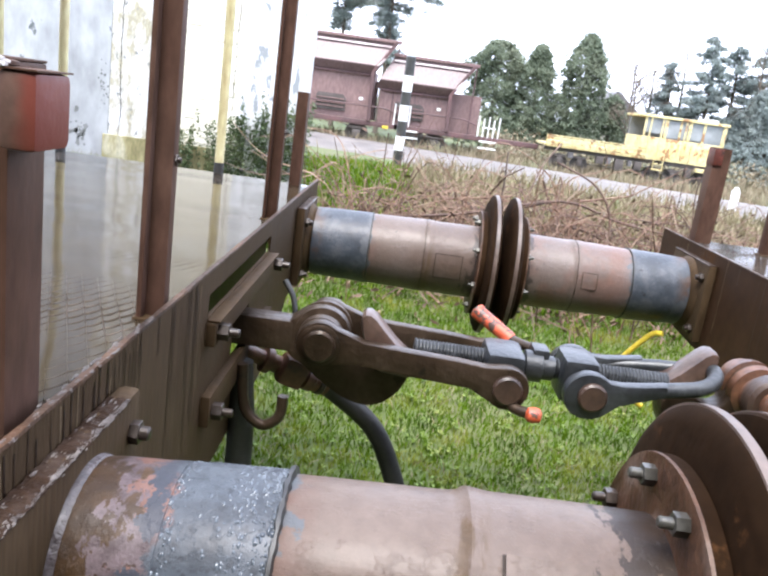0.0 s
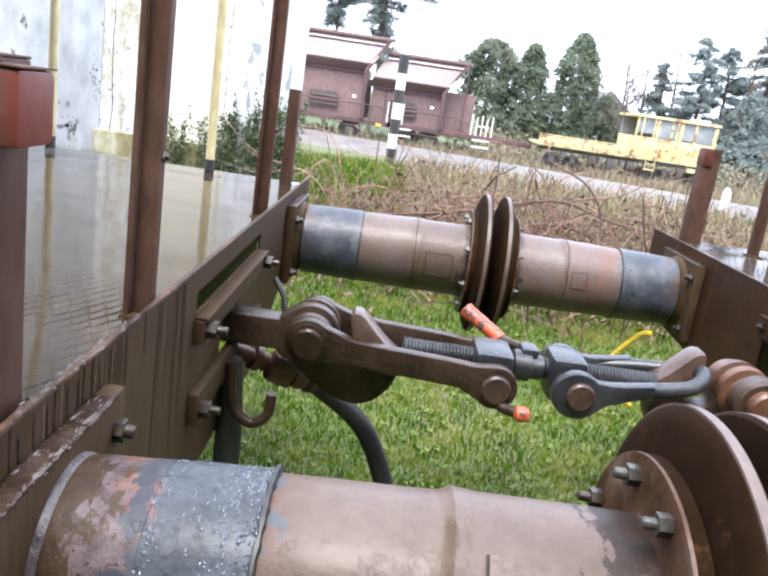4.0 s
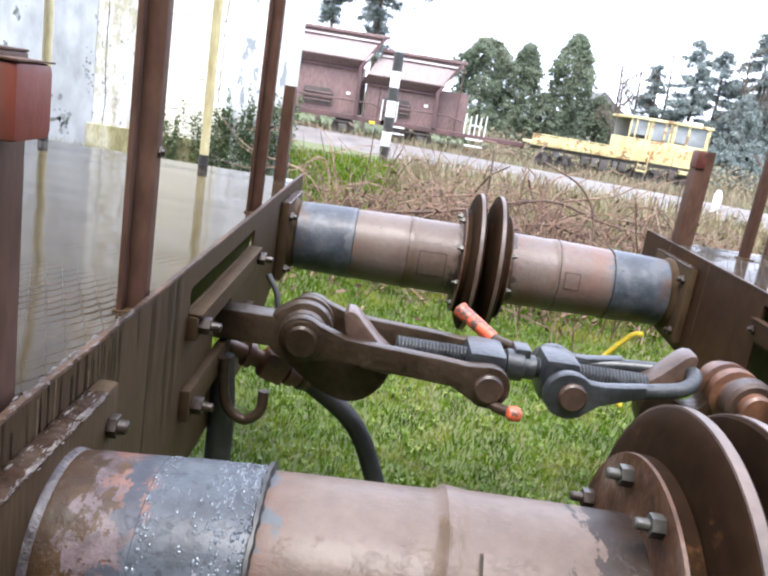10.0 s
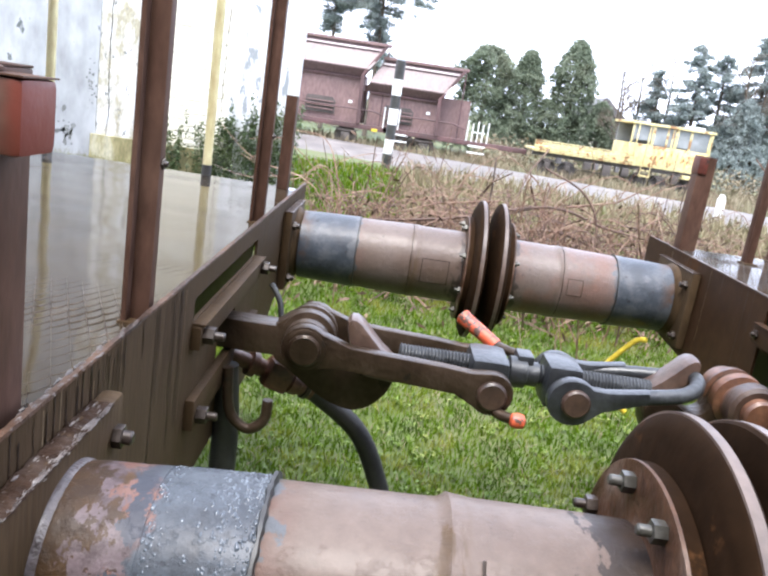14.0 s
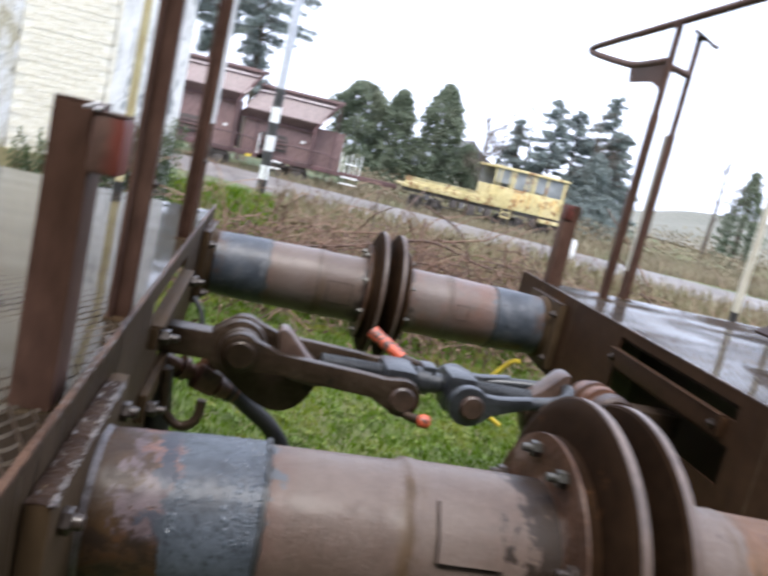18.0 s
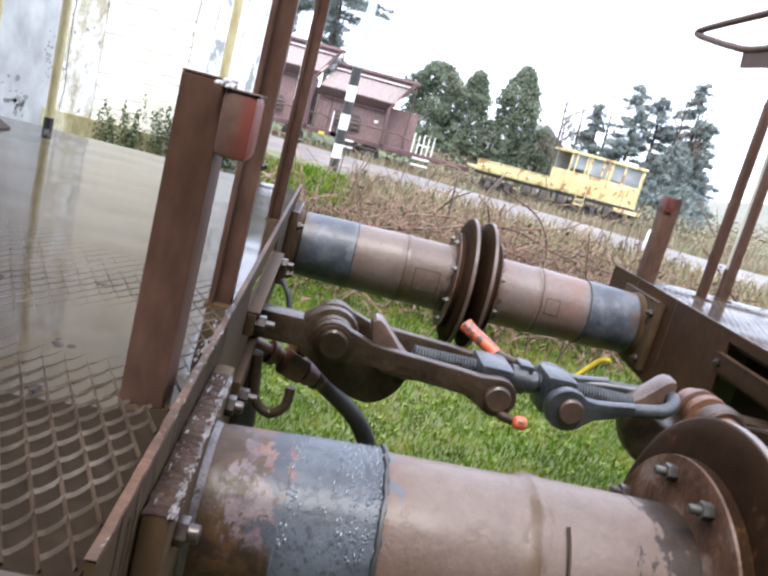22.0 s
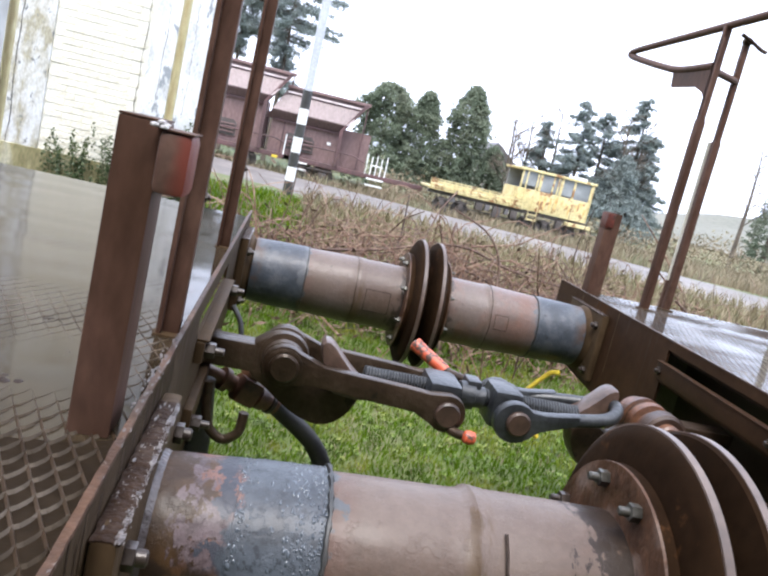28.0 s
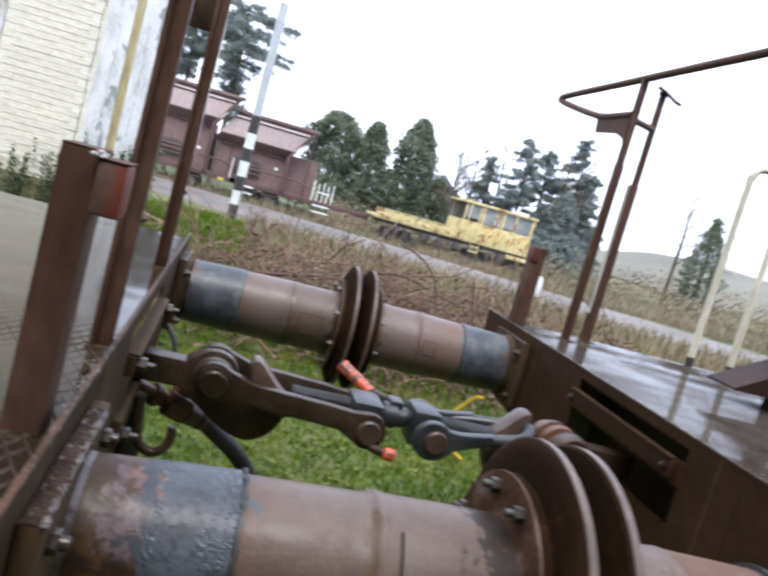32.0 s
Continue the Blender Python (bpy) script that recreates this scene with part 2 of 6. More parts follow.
M = {
    "oxide": mat("oxide_paint", [(0.034, 0.0205, 0.0105), (0.046, 0.029, 0.0155), (0.058, 0.0385, 0.0215)], 0.64, scale=4, fine=40, stretch=(1, 3.5, 0.5), contrast=0.7, bump=0.25, spots=((0.014, 0.008, 0.0045), 7, 0.66), spec=0.22, rust=True),
    "lichen": mat("corroded_lichen_edge", [(0.014, 0.0075, 0.0048), (0.025, 0.0145, 0.0095), (0.045, 0.031, 0.024)], 0.65, scale=24, fine=110, bump=0.9, contrast=0.55, spec=0.15, spots=((0.1, 0.085, 0.075), 60, 0.63), rust=True),
    "crust": mat("pale_wet_crust", [(0.03, 0.02, 0.015), (0.075, 0.06, 0.052), (0.17, 0.15, 0.135)], 0.4, scale=60, fine=140, bump=0.8, wet=0.3),
    "crust_white": mat("white_wet_crust", [(0.25, 0.23, 0.22), (0.5, 0.48, 0.47)], 0.3, scale=60, fine=140, bump=0.6, wet=0.3),
    "edge": mat("worn_dark_edge", [(0.016, 0.009, 0.005), (0.04, 0.02, 0.011), (0.1, 0.05, 0.026)], 0.5, scale=5, fine=90, bump=0.6, contrast=0.5, spec=0.3, spots=((0.2, 0.17, 0.15), 46, 0.62)),
    "oxide_red": mat("red_primer", [(0.06, 0.017, 0.012), (0.115, 0.028, 0.018), (0.14, 0.04, 0.026)], 0.5, scale=11, fine=70, wet=0.1, spots=((0.03, 0.016, 0.011), 22, 0.58)),
    "post": mat("post_paint", [(0.052, 0.0275, 0.0185), (0.082, 0.045, 0.0325), (0.108, 0.064, 0.047)], 0.55, scale=6, fine=60, stretch=(1, 1, 0.4), spots=((0.085, 0.034, 0.018), 18, 0.66), spec=0.28, rust=True),
    "rust_edge": mat("rusted_edge", [(0.032, 0.015, 0.008), (0.07, 0.033, 0.017), (0.16, 0.115, 0.09)], 0.5, scale=14, fine=90, bump=0.6, spec=0.25),
    "disc": mat("buffer_face_steel", [(0.0095, 0.0048, 0.0024), (0.015, 0.0078, 0.0039), (0.025, 0.014, 0.0075)], 0.8, scale=5, fine=50, contrast=0.6, spec=0.08, spots=((0.04, 0.018, 0.0075), 7, 0.62), rust=True),
    "rim": mat("worn_rim", [(0.05, 0.03, 0.021), (0.11, 0.078, 0.062)], 0.45, scale=9, fine=60, wet=0.1),
    "forged": mat("forged_iron", [(0.012, 0.0075, 0.0045), (0.024, 0.0155, 0.0098), (0.042, 0.029, 0.02)], 0.45, scale=11, fine=70, wet=0.18, bump=0.7, contrast=0.55, spots=((0.008, 0.0065, 0.005), 20, 0.62), rust=True),
    "forged_grey": mat("greased_grey_iron", [(0.01, 0.0105, 0.0115), (0.022, 0.0235, 0.0255), (0.046, 0.048, 0.05)], 0.42, metal=0.1, scale=10, fine=80, wet=0.14, bump=0.5),
    "rusty_pin": mat("rusty_pin", [(0.022, 0.012, 0.008), (0.055, 0.029, 0.018)], 0.5, metal=0.1, scale=16, fine=90, bump=0.45, wet=0.15),
    "bolt": mat("bolt_steel", [(0.018, 0.011, 0.008), (0.045, 0.032, 0.024)], 0.4, metal=0.3, scale=30, fine=140, wet=0.2),
    "bolt_bright": mat("zinc_nut", [(0.04, 0.036, 0.03), (0.12, 0.115, 0.1)], 0.34, metal=0.5, scale=30, fine=140),
    "rubber": mat("black_rubber", [(0.012, 0.012, 0.012), (0.028, 0.027, 0.025)], 0.5, scale=12, fine=90),
    "orange": mat("orange_paint", [(0.4, 0.06, 0.022), (0.58, 0.115, 0.048)], 0.45, scale=14, fine=60, spots=((0.07, 0.04, 0.03), 48, 0.515)),
    "yellow_rod": mat("yellow_paint", [(0.5, 0.36, 0.02), (0.65, 0.5, 0.05)], 0.45, scale=20, fine=70),
    "cream": mat("cream_paint", [(0.52, 0.45, 0.22), (0.68, 0.6, 0.34)], 0.5, scale=7, fine=60, stretch=(1, 1, 0.3), spots=((0.2, 0.15, 0.08), 12, 0.68)),
    "cream_pale": mat("pale_cream_paint", [(0.5, 0.47, 0.36), (0.66, 0.62, 0.5)], 0.5, scale=7, fine=60, stretch=(1, 1, 0.3), spots=((0.22, 0.17, 0.11), 12, 0.66)),
    "white_tube": mat("white_paint", [(0.62, 0.63, 0.62), (0.78, 0.78, 0.76)], 0.45, scale=7, fine=60),
    # brown post paint darkened to hold the pedestal's silhouette shade
    "pedestal": mat("shaded_pedestal_paint", [(0.014, 0.008, 0.006), (0.024, 0.014, 0.0105), (0.036, 0.021, 0.016)], 0.55, scale=6, fine=60, stretch=(1, 1, 0.4), spec=0.25, rust=True),
    "oxide_plain": mat("smooth_oxide_paint", [(0.021, 0.0102, 0.0052), (0.031, 0.0155, 0.0077), (0.042, 0.0215, 0.011)], 0.62, scale=3, fine=30, contrast=0.7, bump=0.12, spots=((0.052, 0.023, 0.008), 3, 0.64), spec=0.2, rust=True),
    "plinth": mat("damp_olive_plinth", [(0.13, 0.115, 0.05), (0.22, 0.2, 0.1), (0.33, 0.32, 0.25)], 0.85, scale=3, fine=30, stretch=(1.5, 1, 0.6), bump=0.4),
    "black": mat("black_paint", [(0.02, 0.02, 0.02), (0.045, 0.043, 0.04)], 0.5, scale=8, fine=60),
    "deck": mat("wet_deck_steel", [(0.0075, 0.0048, 0.0028), (0.0125, 0.0084, 0.005), (0.0175, 0.012, 0.0072)], 0.75, scale=5, fine=60, bump=0.4, spec=0.12, rust=True),
    "ridge": mat("wet_deck_ridge", [(0.022, 0.013, 0.007), (0.044, 0.027, 0.015), (0.072, 0.048, 0.03)], 0.4, scale=8, fine=60, bump=0.2, spec=0.4, wet=0.1),
    # wet glints of the bowed ridges are put into this pale base colour
    "ridge_wet": mat("wet_deck_ridge_glint", [(0.045, 0.034, 0.024), (0.1, 0.08, 0.06), (0.19, 0.16, 0.13)], 0.2, scale=8, fine=60, wet=0.3, bump=0.2),
    "horn": mat("worn_hook_tip", [(0.04, 0.022, 0.015), (0.1, 0.062, 0.045)], 0.42, scale=14, fine=70, wet=0.15, bump=0.3),
    "red_rust": mat("red_rust", [(0.036, 0.016, 0.009), (0.09, 0.037, 0.018), (0.145, 0.066, 0.034)], 0.5, scale=18, fine=80, wet=0.15, bump=0.3),
    "water": mat("muddy_water_film", [(0.02, 0.014, 0.0082), (0.034, 0.0245, 0.0145)], 0.08, scale=3, fine=14, bump=0.03, gloss_var=0.05, spec=0.2, stretch=(2.5, 1, 1), tint=(0.82, 0.68, 0.5)),
    "patch": mat("pale_yellow_patch", [(0.62, 0.58, 0.3), (0.75, 0.7, 0.42)], 0.5, scale=20, fine=80),
    "soil": mat("ground_grass_soil", [(0.04, 0.062, 0.009), (0.072, 0.094, 0.019), (0.125, 0.11, 0.055)], 0.8, scale=0.7, fine=14, bump=0.6, contrast=0.6),
    "grass": mat("grass_blade", [(0.036, 0.07, 0.003), (0.092, 0.16, 0.007), (0.225, 0.22, 0.038)], 0.7, scale=4.5, fine=40, bump=0.0, contrast=0.5, spec=0.1, leaf=0.35),
    "dry": mat("dry_grass", [(0.11, 0.082, 0.045), (0.2, 0.16, 0.09), (0.1, 0.12, 0.04)], 0.7, scale=3, fine=30, bump=0.0, contrast=0.7),
    "weed": mat("broad_weed_leaf", [(0.045, 0.09, 0.006), (0.115, 0.175, 0.018), (0.23, 0.24, 0.06)], 0.6, scale=6, fine=30, bump=0.0),
    "cane": mat("bramble_cane", [(0.045, 0.022, 0.015), (0.085, 0.045, 0.03), (0.16, 0.105, 0.07)], 0.7, scale=5, fine=40, bump=0.3),
    "stick": mat("red_brown_stick", [(0.075, 0.034, 0.02), (0.15, 0.08, 0.048), (0.27, 0.19, 0.13)], 0.65, scale=9, fine=60, bump=0.3),
    "asphalt": mat("wet_asphalt", [(0.068, 0.056, 0.046), (0.11, 0.093, 0.08), (0.18, 0.158, 0.138)], 0.6, scale=1.1, fine=25, wet=0.05, bump=0.2),
    "hopper": mat("hopper_red_brown", [(0.105, 0.068, 0.069), (0.15, 0.1, 0.1)], 0.5, scale=0.8, fine=12, stretch=(1, 1, 0.4), wet=0.1),
    "hopper_low": mat("hopper_lower_side", [(0.125, 0.076, 0.072), (0.19, 0.12, 0.112)], 0.6, scale=0.8, fine=12, stretch=(1, 1, 0.4)),
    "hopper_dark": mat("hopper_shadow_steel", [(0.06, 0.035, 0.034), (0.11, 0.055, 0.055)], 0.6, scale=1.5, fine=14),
    "underframe": mat("bogie_grime", [(0.04, 0.033, 0.03), (0.09, 0.075, 0.066)], 0.6, scale=3, fine=20),
    "machine": mat("machine_yellow", [(0.46, 0.38, 0.17), (0.6, 0.52, 0.28)], 0.6, scale=1.2, fine=14, spots=((0.27, 0.15, 0.065), 2.6, 0.55)),
    "glassy": mat("cab_glass", [(0.2, 0.215, 0.22), (0.27, 0.285, 0.29)], 0.12, scale=2, fine=1.0, bump=0),
    "reed": mat("brown_reeds", [(0.13, 0.1, 0.065), (0.2, 0.16, 0.1), (0.17, 0.17, 0.1)], 0.8, scale=0.6, fine=10, bump=0),
    "bark": mat("bark", [(0.05, 0.04, 0.03), (0.12, 0.095, 0.07)], 0.85, scale=4, fine=30, bump=0.5),
    # distance haze is mixed into both needle colours, paler than real foliage
    "needle": mat("hazed_conifer_needles", [(0.125, 0.155, 0.105), (0.17, 0.2, 0.14), (0.21, 0.23, 0.165)], 0.95, scale=0.9, fine=9, bump=0, spec=0.03, leaf=0.35),
    "needle_far": mat("hazed_pine_needles", [(0.19, 0.23, 0.22), (0.27, 0.3, 0.28)], 0.95, scale=1.2, fine=9, bump=0, spec=0.03, leaf=0.35),
    "rust_and_shade_dark": mat("dark_rust_and_slot_shade", [(0.008, 0.0036, 0.0016), (0.018, 0.008, 0.0035)], 0.45, scale=20, fine=60, bump=0, spec=0.25),
    "run_pale": mat("pale_rust_run", [(0.09, 0.055, 0.025), (0.15, 0.11, 0.065)], 0.5, scale=20, fine=60, bump=0, spec=0.25),
    "pole_grey": mat("pole_grey_paint", [(0.36, 0.38, 0.42), (0.46, 0.48, 0.52)], 0.5, scale=2, fine=30),
    "ivy": mat("ivy_leaf", [(0.026, 0.05, 0.018), (0.068, 0.1, 0.036), (0.13, 0.15, 0.068)], 0.45, scale=4, fine=20, bump=0, leaf=0.3),
    "brick": mat("whitewashed_brick", [(0.5, 0.46, 0.36), (0.66, 0.63, 0.53), (0.74, 0.72, 0.65)], 0.75, scale=2.2, fine=25, bump=0.5, hue=0.05, contrast=0.6),
    "mortar_dark": mat("dark_light_block_and_crack", [(0.05, 0.045, 0.04), (0.1, 0.09, 0.08)], 0.9, scale=1, fine=10),
    "mortar": mat("whitewashed_mortar", [(0.6, 0.58, 0.5), (0.72, 0.7, 0.62)], 0.85, scale=4, fine=40, bump=0.4),
    "plaster": mat("peeling_white_plaster", [(0.38, 0.35, 0.26), (0.55, 0.54, 0.5), (0.66, 0.67, 0.68)], 0.7, scale=4.5, fine=30, stretch=(1.8, 1.8, 0.9), contrast=0.3, spots=((0.2, 0.205, 0.2), 8, 0.6)),
    "damp": mat("dark_damp_blot", [(0.12, 0.125, 0.12), (0.22, 0.23, 0.23)], 0.8, scale=9, fine=50),
    "corner": mat("flaking_white_corner", [(0.5, 0.51, 0.51), (0.64, 0.65, 0.66), (0.72, 0.73, 0.74)], 0.7, scale=3.5, fine=30, stretch=(1.8, 1.8, 0.8), contrast=0.4, spots=((0.27, 0.29, 0.31), 5, 0.57)),
    "panel": mat("smooth_blue_white_plaster", [(0.31, 0.324, 0.34), (0.41, 0.424, 0.44)], 0.7, scale=1.4, fine=6, stretch=(1, 1, 0.5), bump=0.1, spots=((0.11, 0.125, 0.125), 6, 0.64)),
    "litter": mat("dead_leaf_litter", [(0.055, 0.03, 0.018), (0.11, 0.065, 0.04), (0.18, 0.12, 0.075)], 0.8, scale=4, fine=30, bump=0),
    "hill": mat("far_meadow", [(0.1, 0.1, 0.075), (0.145, 0.14, 0.108)], 0.9, scale=0.08, fine=1.5, bump=0),
    "roof": mat("dark_roof", [(0.08, 0.075, 0.075), (0.14, 0.13, 0.13)], 0.7, scale=1, fine=10),
}

def buffer_paint(name, flaking, red, rusty=False):
    """Faded paint whose zones run along the barrel: bare steel by the ring, beige barrel, grey sleeve, flaking root."""
    m = bpy.data.materials.new(name)
    m.use_nodes = True
    n = m.node_tree.nodes
    b = n["Principled BSDF"]
    co = n.new("ShaderNodeTexCoord")
    sep = n.new("ShaderNodeSeparateXYZ")
    link(m, co.outputs["Object"], sep.inputs[0])

    def noise_(scale, detail=5, rough=0.6, stretch=(1, 1, 1)):
        t, mp = n.new("ShaderNodeTexNoise"), n.new("ShaderNodeMapping")
        mp.inputs["Scale"].default_value = stretch
        link(m, co.outputs["Object"], mp.inputs["Vector"])
        link(m, mp.outputs[0], t.inputs["Vector"])
        t.inputs["Scale"].default_value, t.inputs["Detail"].default_value, t.inputs["Roughness"].default_value = scale, detail, rough
        return t.outputs[0]

    def calc(op, a, c=None, d=None):
        q = n.new("ShaderNodeMath")
        q.operation = op
        for i, v in enumerate((a, c, d)):
            if v is None:
                continue
            if isinstance(v, (int, float)):
                q.inputs[i].default_value = v
            else:
                link(m, v, q.inputs[i])
        return q.outputs[0]

    def step(v, lo, hi):
        r = n.new("ShaderNodeMapRange")
        r.interpolation_type = "SMOOTHSTEP"
        r.inputs[1].default_value, r.inputs[2].default_value = lo, hi
        link(m, v, r.inputs[0])
        return r.outputs[0]

    def blend(fac, a, c):
        q = n.new("ShaderNodeMix")
        q.data_type = "RGBA"
        link(m, fac, q.inputs[0])
        for i, v in ((6, a), (7, c)):
            if isinstance(v, tuple):
                q.inputs[i].default_value = (*v, 1)
            else:
                link(m, v, q.inputs[i])
        return q.outputs[2]

    ax = calc("ABSOLUTE", sep.outputs[0])
    big, mid, fine, chip = noise_(4), noise_(14, 6), noise_(60, 6, 0.7), noise_(26, 8, 0.72)
    drip = noise_(30, 5, 0.6, (1.4, 0.25, 0.25))
    beige = blend(step(big, 0.35, 0.65), (0.079, 0.0525, 0.039), (0.113, 0.083, 0.0665))
    if red:
        beige = blend(step(noise_(5, 5, 0.6, (1, 0.8, 0.8)), 0.44, 0.6), (0.125, 0.054, 0.03), beige)
    if rusty:
        rusted = step(calc("ADD", ax, calc("MULTIPLY", calc("SUBTRACT", mid, 0.5), 0.08)), 0.232, 0.246)
        beige = blend(rusted, beige, blend(step(mid, 0.35, 0.65), (0.085, 0.034, 0.01), (0.125, 0.062, 0.025)))
    beige = blend(step(chip, 0.645, 0.67), beige, (0.04, 0.025, 0.018))
    # rust run at the step, chips by the ring, pink edge by the sleeve
    run = calc("MULTIPLY", step(calc("ABSOLUTE", calc("SUBTRACT", ax, 0.236)), 0.026, 0.004), step(drip, 0.44, 0.54))
    beige = blend(calc("MULTIPLY", run, 0.85), beige, (0.06, 0.034, 0.013))
    ring = step(calc("ADD", ax, calc("MULTIPLY", calc("ADD", chip, calc("MULTIPLY", calc("SUBTRACT", drip, 0.5), 0.9)), 0.22)), 0.208, 0.196)
    beige = blend(ring, beige, (0.016, 0.009, 0.005))
    pinked = calc("MULTIPLY", step(ax, 0.375, 0.412), step(mid, 0.38, 0.55))
    beige = blend(pinked, beige, (0.1, 0.062, 0.048))
    grey = blend(step(mid, 0.3, 0.7), (0.03, 0.0355, 0.043), (0.064, 0.074, 0.087))
    grey = blend(step(noise_(90, 4, 0.7), 0.52, 0.62), grey, (0.028, 0.033, 0.04))
    if not flaking:
        grey = blend(step(mid, 0.3, 0.72), (0.026, 0.031, 0.039), (0.05, 0.06, 0.074))
        grey = blend(step(noise_(14, 8, 0.74), 0.5, 0.62), grey, (0.072, 0.077, 0.085))
        grey = blend(step(chip, 0.6, 0.64), grey, (0.012, 0.013, 0.016))
        grey = blend(calc("MULTIPLY", step(ax, 0.55, 0.6), step(noise_(12, 6, 0.65), 0.46, 0.56)), grey, (0.06, 0.032, 0.02))
        beige = blend(step(noise_(3, 4), 0.35, 0.75), beige, (0.125, 0.1, 0.094))
    splash = calc("ADD", noise_(17, 6, 0.62), calc("MULTIPLY", calc("SUBTRACT", ax, 0.4), 6.0))
    beige = blend(calc("MULTIPLY", step(splash, 0.6, 0.62), step(ax, 0.35, 0.37)), beige, (0.07, 0.075, 0.082))
    out = blend(step(calc("ADD", ax, calc("MULTIPLY", calc("SUBTRACT", chip, 0.5), 0.012)) if flaking else calc("ADD", ax, calc("MULTIPLY", calc("SUBTRACT", mid, 0.5), 0.16)), 0.4155, 0.4175 if flaking else 0.43), beige, grey)
    if flaking:
        mauve = blend(step(noise_(38, 8, 0.75), 0.42, 0.58), (0.05, 0.035, 0.036), (0.09, 0.067, 0.07))
        mauve = blend(step(noise_(120, 3, 0.5), 0.63, 0.66), mauve, (0.03, 0.017, 0.011))
        zone = noise_(20, 6, 0.6, (1, 0.7, 0.7))
        flakes = calc("ADD", zone, calc("MULTIPLY", calc("SUBTRACT", chip, 0.5), 0.45))
        pink = blend(step(mid, 0.3, 0.7), (0.095, 0.042, 0.029), (0.135, 0.075, 0.06))
        near_sleeve = calc("MULTIPLY", calc("ABSOLUTE", calc("SUBTRACT", ax, 0.547)), 4.0)
        root = blend(step(calc("SUBTRACT", flakes, near_sleeve), 0.475, 0.49), mauve, pink)
        slate = calc("SUBTRACT", calc("ADD", noise_(22, 7, 0.68), calc("MULTIPLY", calc("SUBTRACT", chip, 0.5), 0.25)), calc("MULTIPLY", calc("ABSOLUTE", calc("SUBTRACT", ax, 0.537)), 3.5))
        root = blend(step(slate, 0.475, 0.49), root, (0.034, 0.037, 0.047))
        bare = step(calc("ADD", calc("ADD", noise_(15, 7, 0.7, (1.0, 0.6, 0.6)), calc("MULTIPLY", calc("SUBTRACT", fine, 0.5), 0.08)), calc("MULTIPLY", calc("SUBTRACT", ax, 0.575), 2.4)), 0.485, 0.5)
        root = blend(bare, root, blend(step(mid, 0.35, 0.65), (0.02, 0.01, 0.004), (0.05, 0.0265, 0.0105)))
        # the root turns darker brown towards the bottom, its edge broken by noise
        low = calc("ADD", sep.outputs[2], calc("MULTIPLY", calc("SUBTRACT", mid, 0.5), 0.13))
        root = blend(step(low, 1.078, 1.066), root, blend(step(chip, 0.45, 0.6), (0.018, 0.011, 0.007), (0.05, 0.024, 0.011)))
        edge = calc("ADD", ax, calc("MULTIPLY", calc("SUBTRACT", mid, 0.5), 0.12))
        out = blend(step(edge, 0.528, 0.534), out, root)
    hs = n.new("ShaderNodeMix")
    hs.data_type, hs.blend_type = "RGBA", "OVERLAY"
    hs.inputs[0].default_value = 0.35
    link(m, out, hs.inputs[6])
    link(m, fine, hs.inputs[7])
    link(m, hs.outputs[2], b.inputs["Base Color"])
    rr = n.new("ShaderNodeMapRange")
    rr.inputs[3].default_value, rr.inputs[4].default_value = 0.4, 0.52
    link(m, mid, rr.inputs[0])
    link(m, rr.outputs[0], b.inputs["Roughness"])
    b.inputs["Coat Weight"].default_value, b.inputs["Coat Roughness"].default_value = 0.07, 0.2
    bp = n.new("ShaderNodeBump")
    b.inputs["Specular IOR Level"].default_value = 0.34 if flaking else 0.5
    b.inputs["Specular Tint"].default_value = (0.92, 0.88, 0.86, 1)
    bp.inputs["Strength"].default_value, bp.inputs["Distance"].default_value = 0.35, 0.003
    link(m, calc("ADD", fine, calc("MULTIPLY", step(chip, 0.5, 0.56), 0.4)), bp.inputs["Height"])
    link(m, bp.outputs[0], b.inputs["Normal"])
    return m


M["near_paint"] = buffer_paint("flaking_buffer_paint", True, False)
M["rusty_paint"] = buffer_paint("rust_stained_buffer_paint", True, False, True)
M["far_paint"] = buffer_paint("faded_buffer_paint", False, False)
M["red_paint"] = buffer_paint("reddish_buffer_paint", False, True)


def head_paint():
    """Brown paint with red primer laid bare along one edge."""
    m = mat("bare_red_edge", [(0.052, 0.0275, 0.0185), (0.082, 0.045, 0.0325), (0.108, 0.064, 0.047)], 0.5, scale=9, fine=70, spec=0.3)
    n = m.node_tree.nodes
    b = n["Principled BSDF"]
    old = b.inputs["Base Color"].links[0].from_socket
    co, sep, nz, ad, mr, mx = n.new("ShaderNodeTexCoord"), n.new("ShaderNodeSeparateXYZ"), n.new("ShaderNodeTexNoise"), n.new("ShaderNodeMath"), n.new("ShaderNodeMapRange"), n.new("ShaderNodeMix")
    nz.inputs["Scale"].default_value = 40
    link(m, co.outputs["Object"], sep.inputs[0])
    link(m, co.outputs["Object"], nz.inputs["Vector"])
    ad.operation = "MULTIPLY_ADD"
    ad.inputs[1].default_value = 0.016
    link(m, nz.outputs[0], ad.inputs[0])
    link(m, sep.outputs[0], ad.inputs[2])
    mr.interpolation_type = "SMOOTHSTEP"
    mr.inputs[1].default_value, mr.inputs[2].default_value = -0.657, -0.638
    link(m, ad.outputs[0], mr.inputs[0])
    mx.data_type = "RGBA"
    link(m, mr.outputs[0], mx.inputs[0])
    link(m, old, mx.inputs[6])
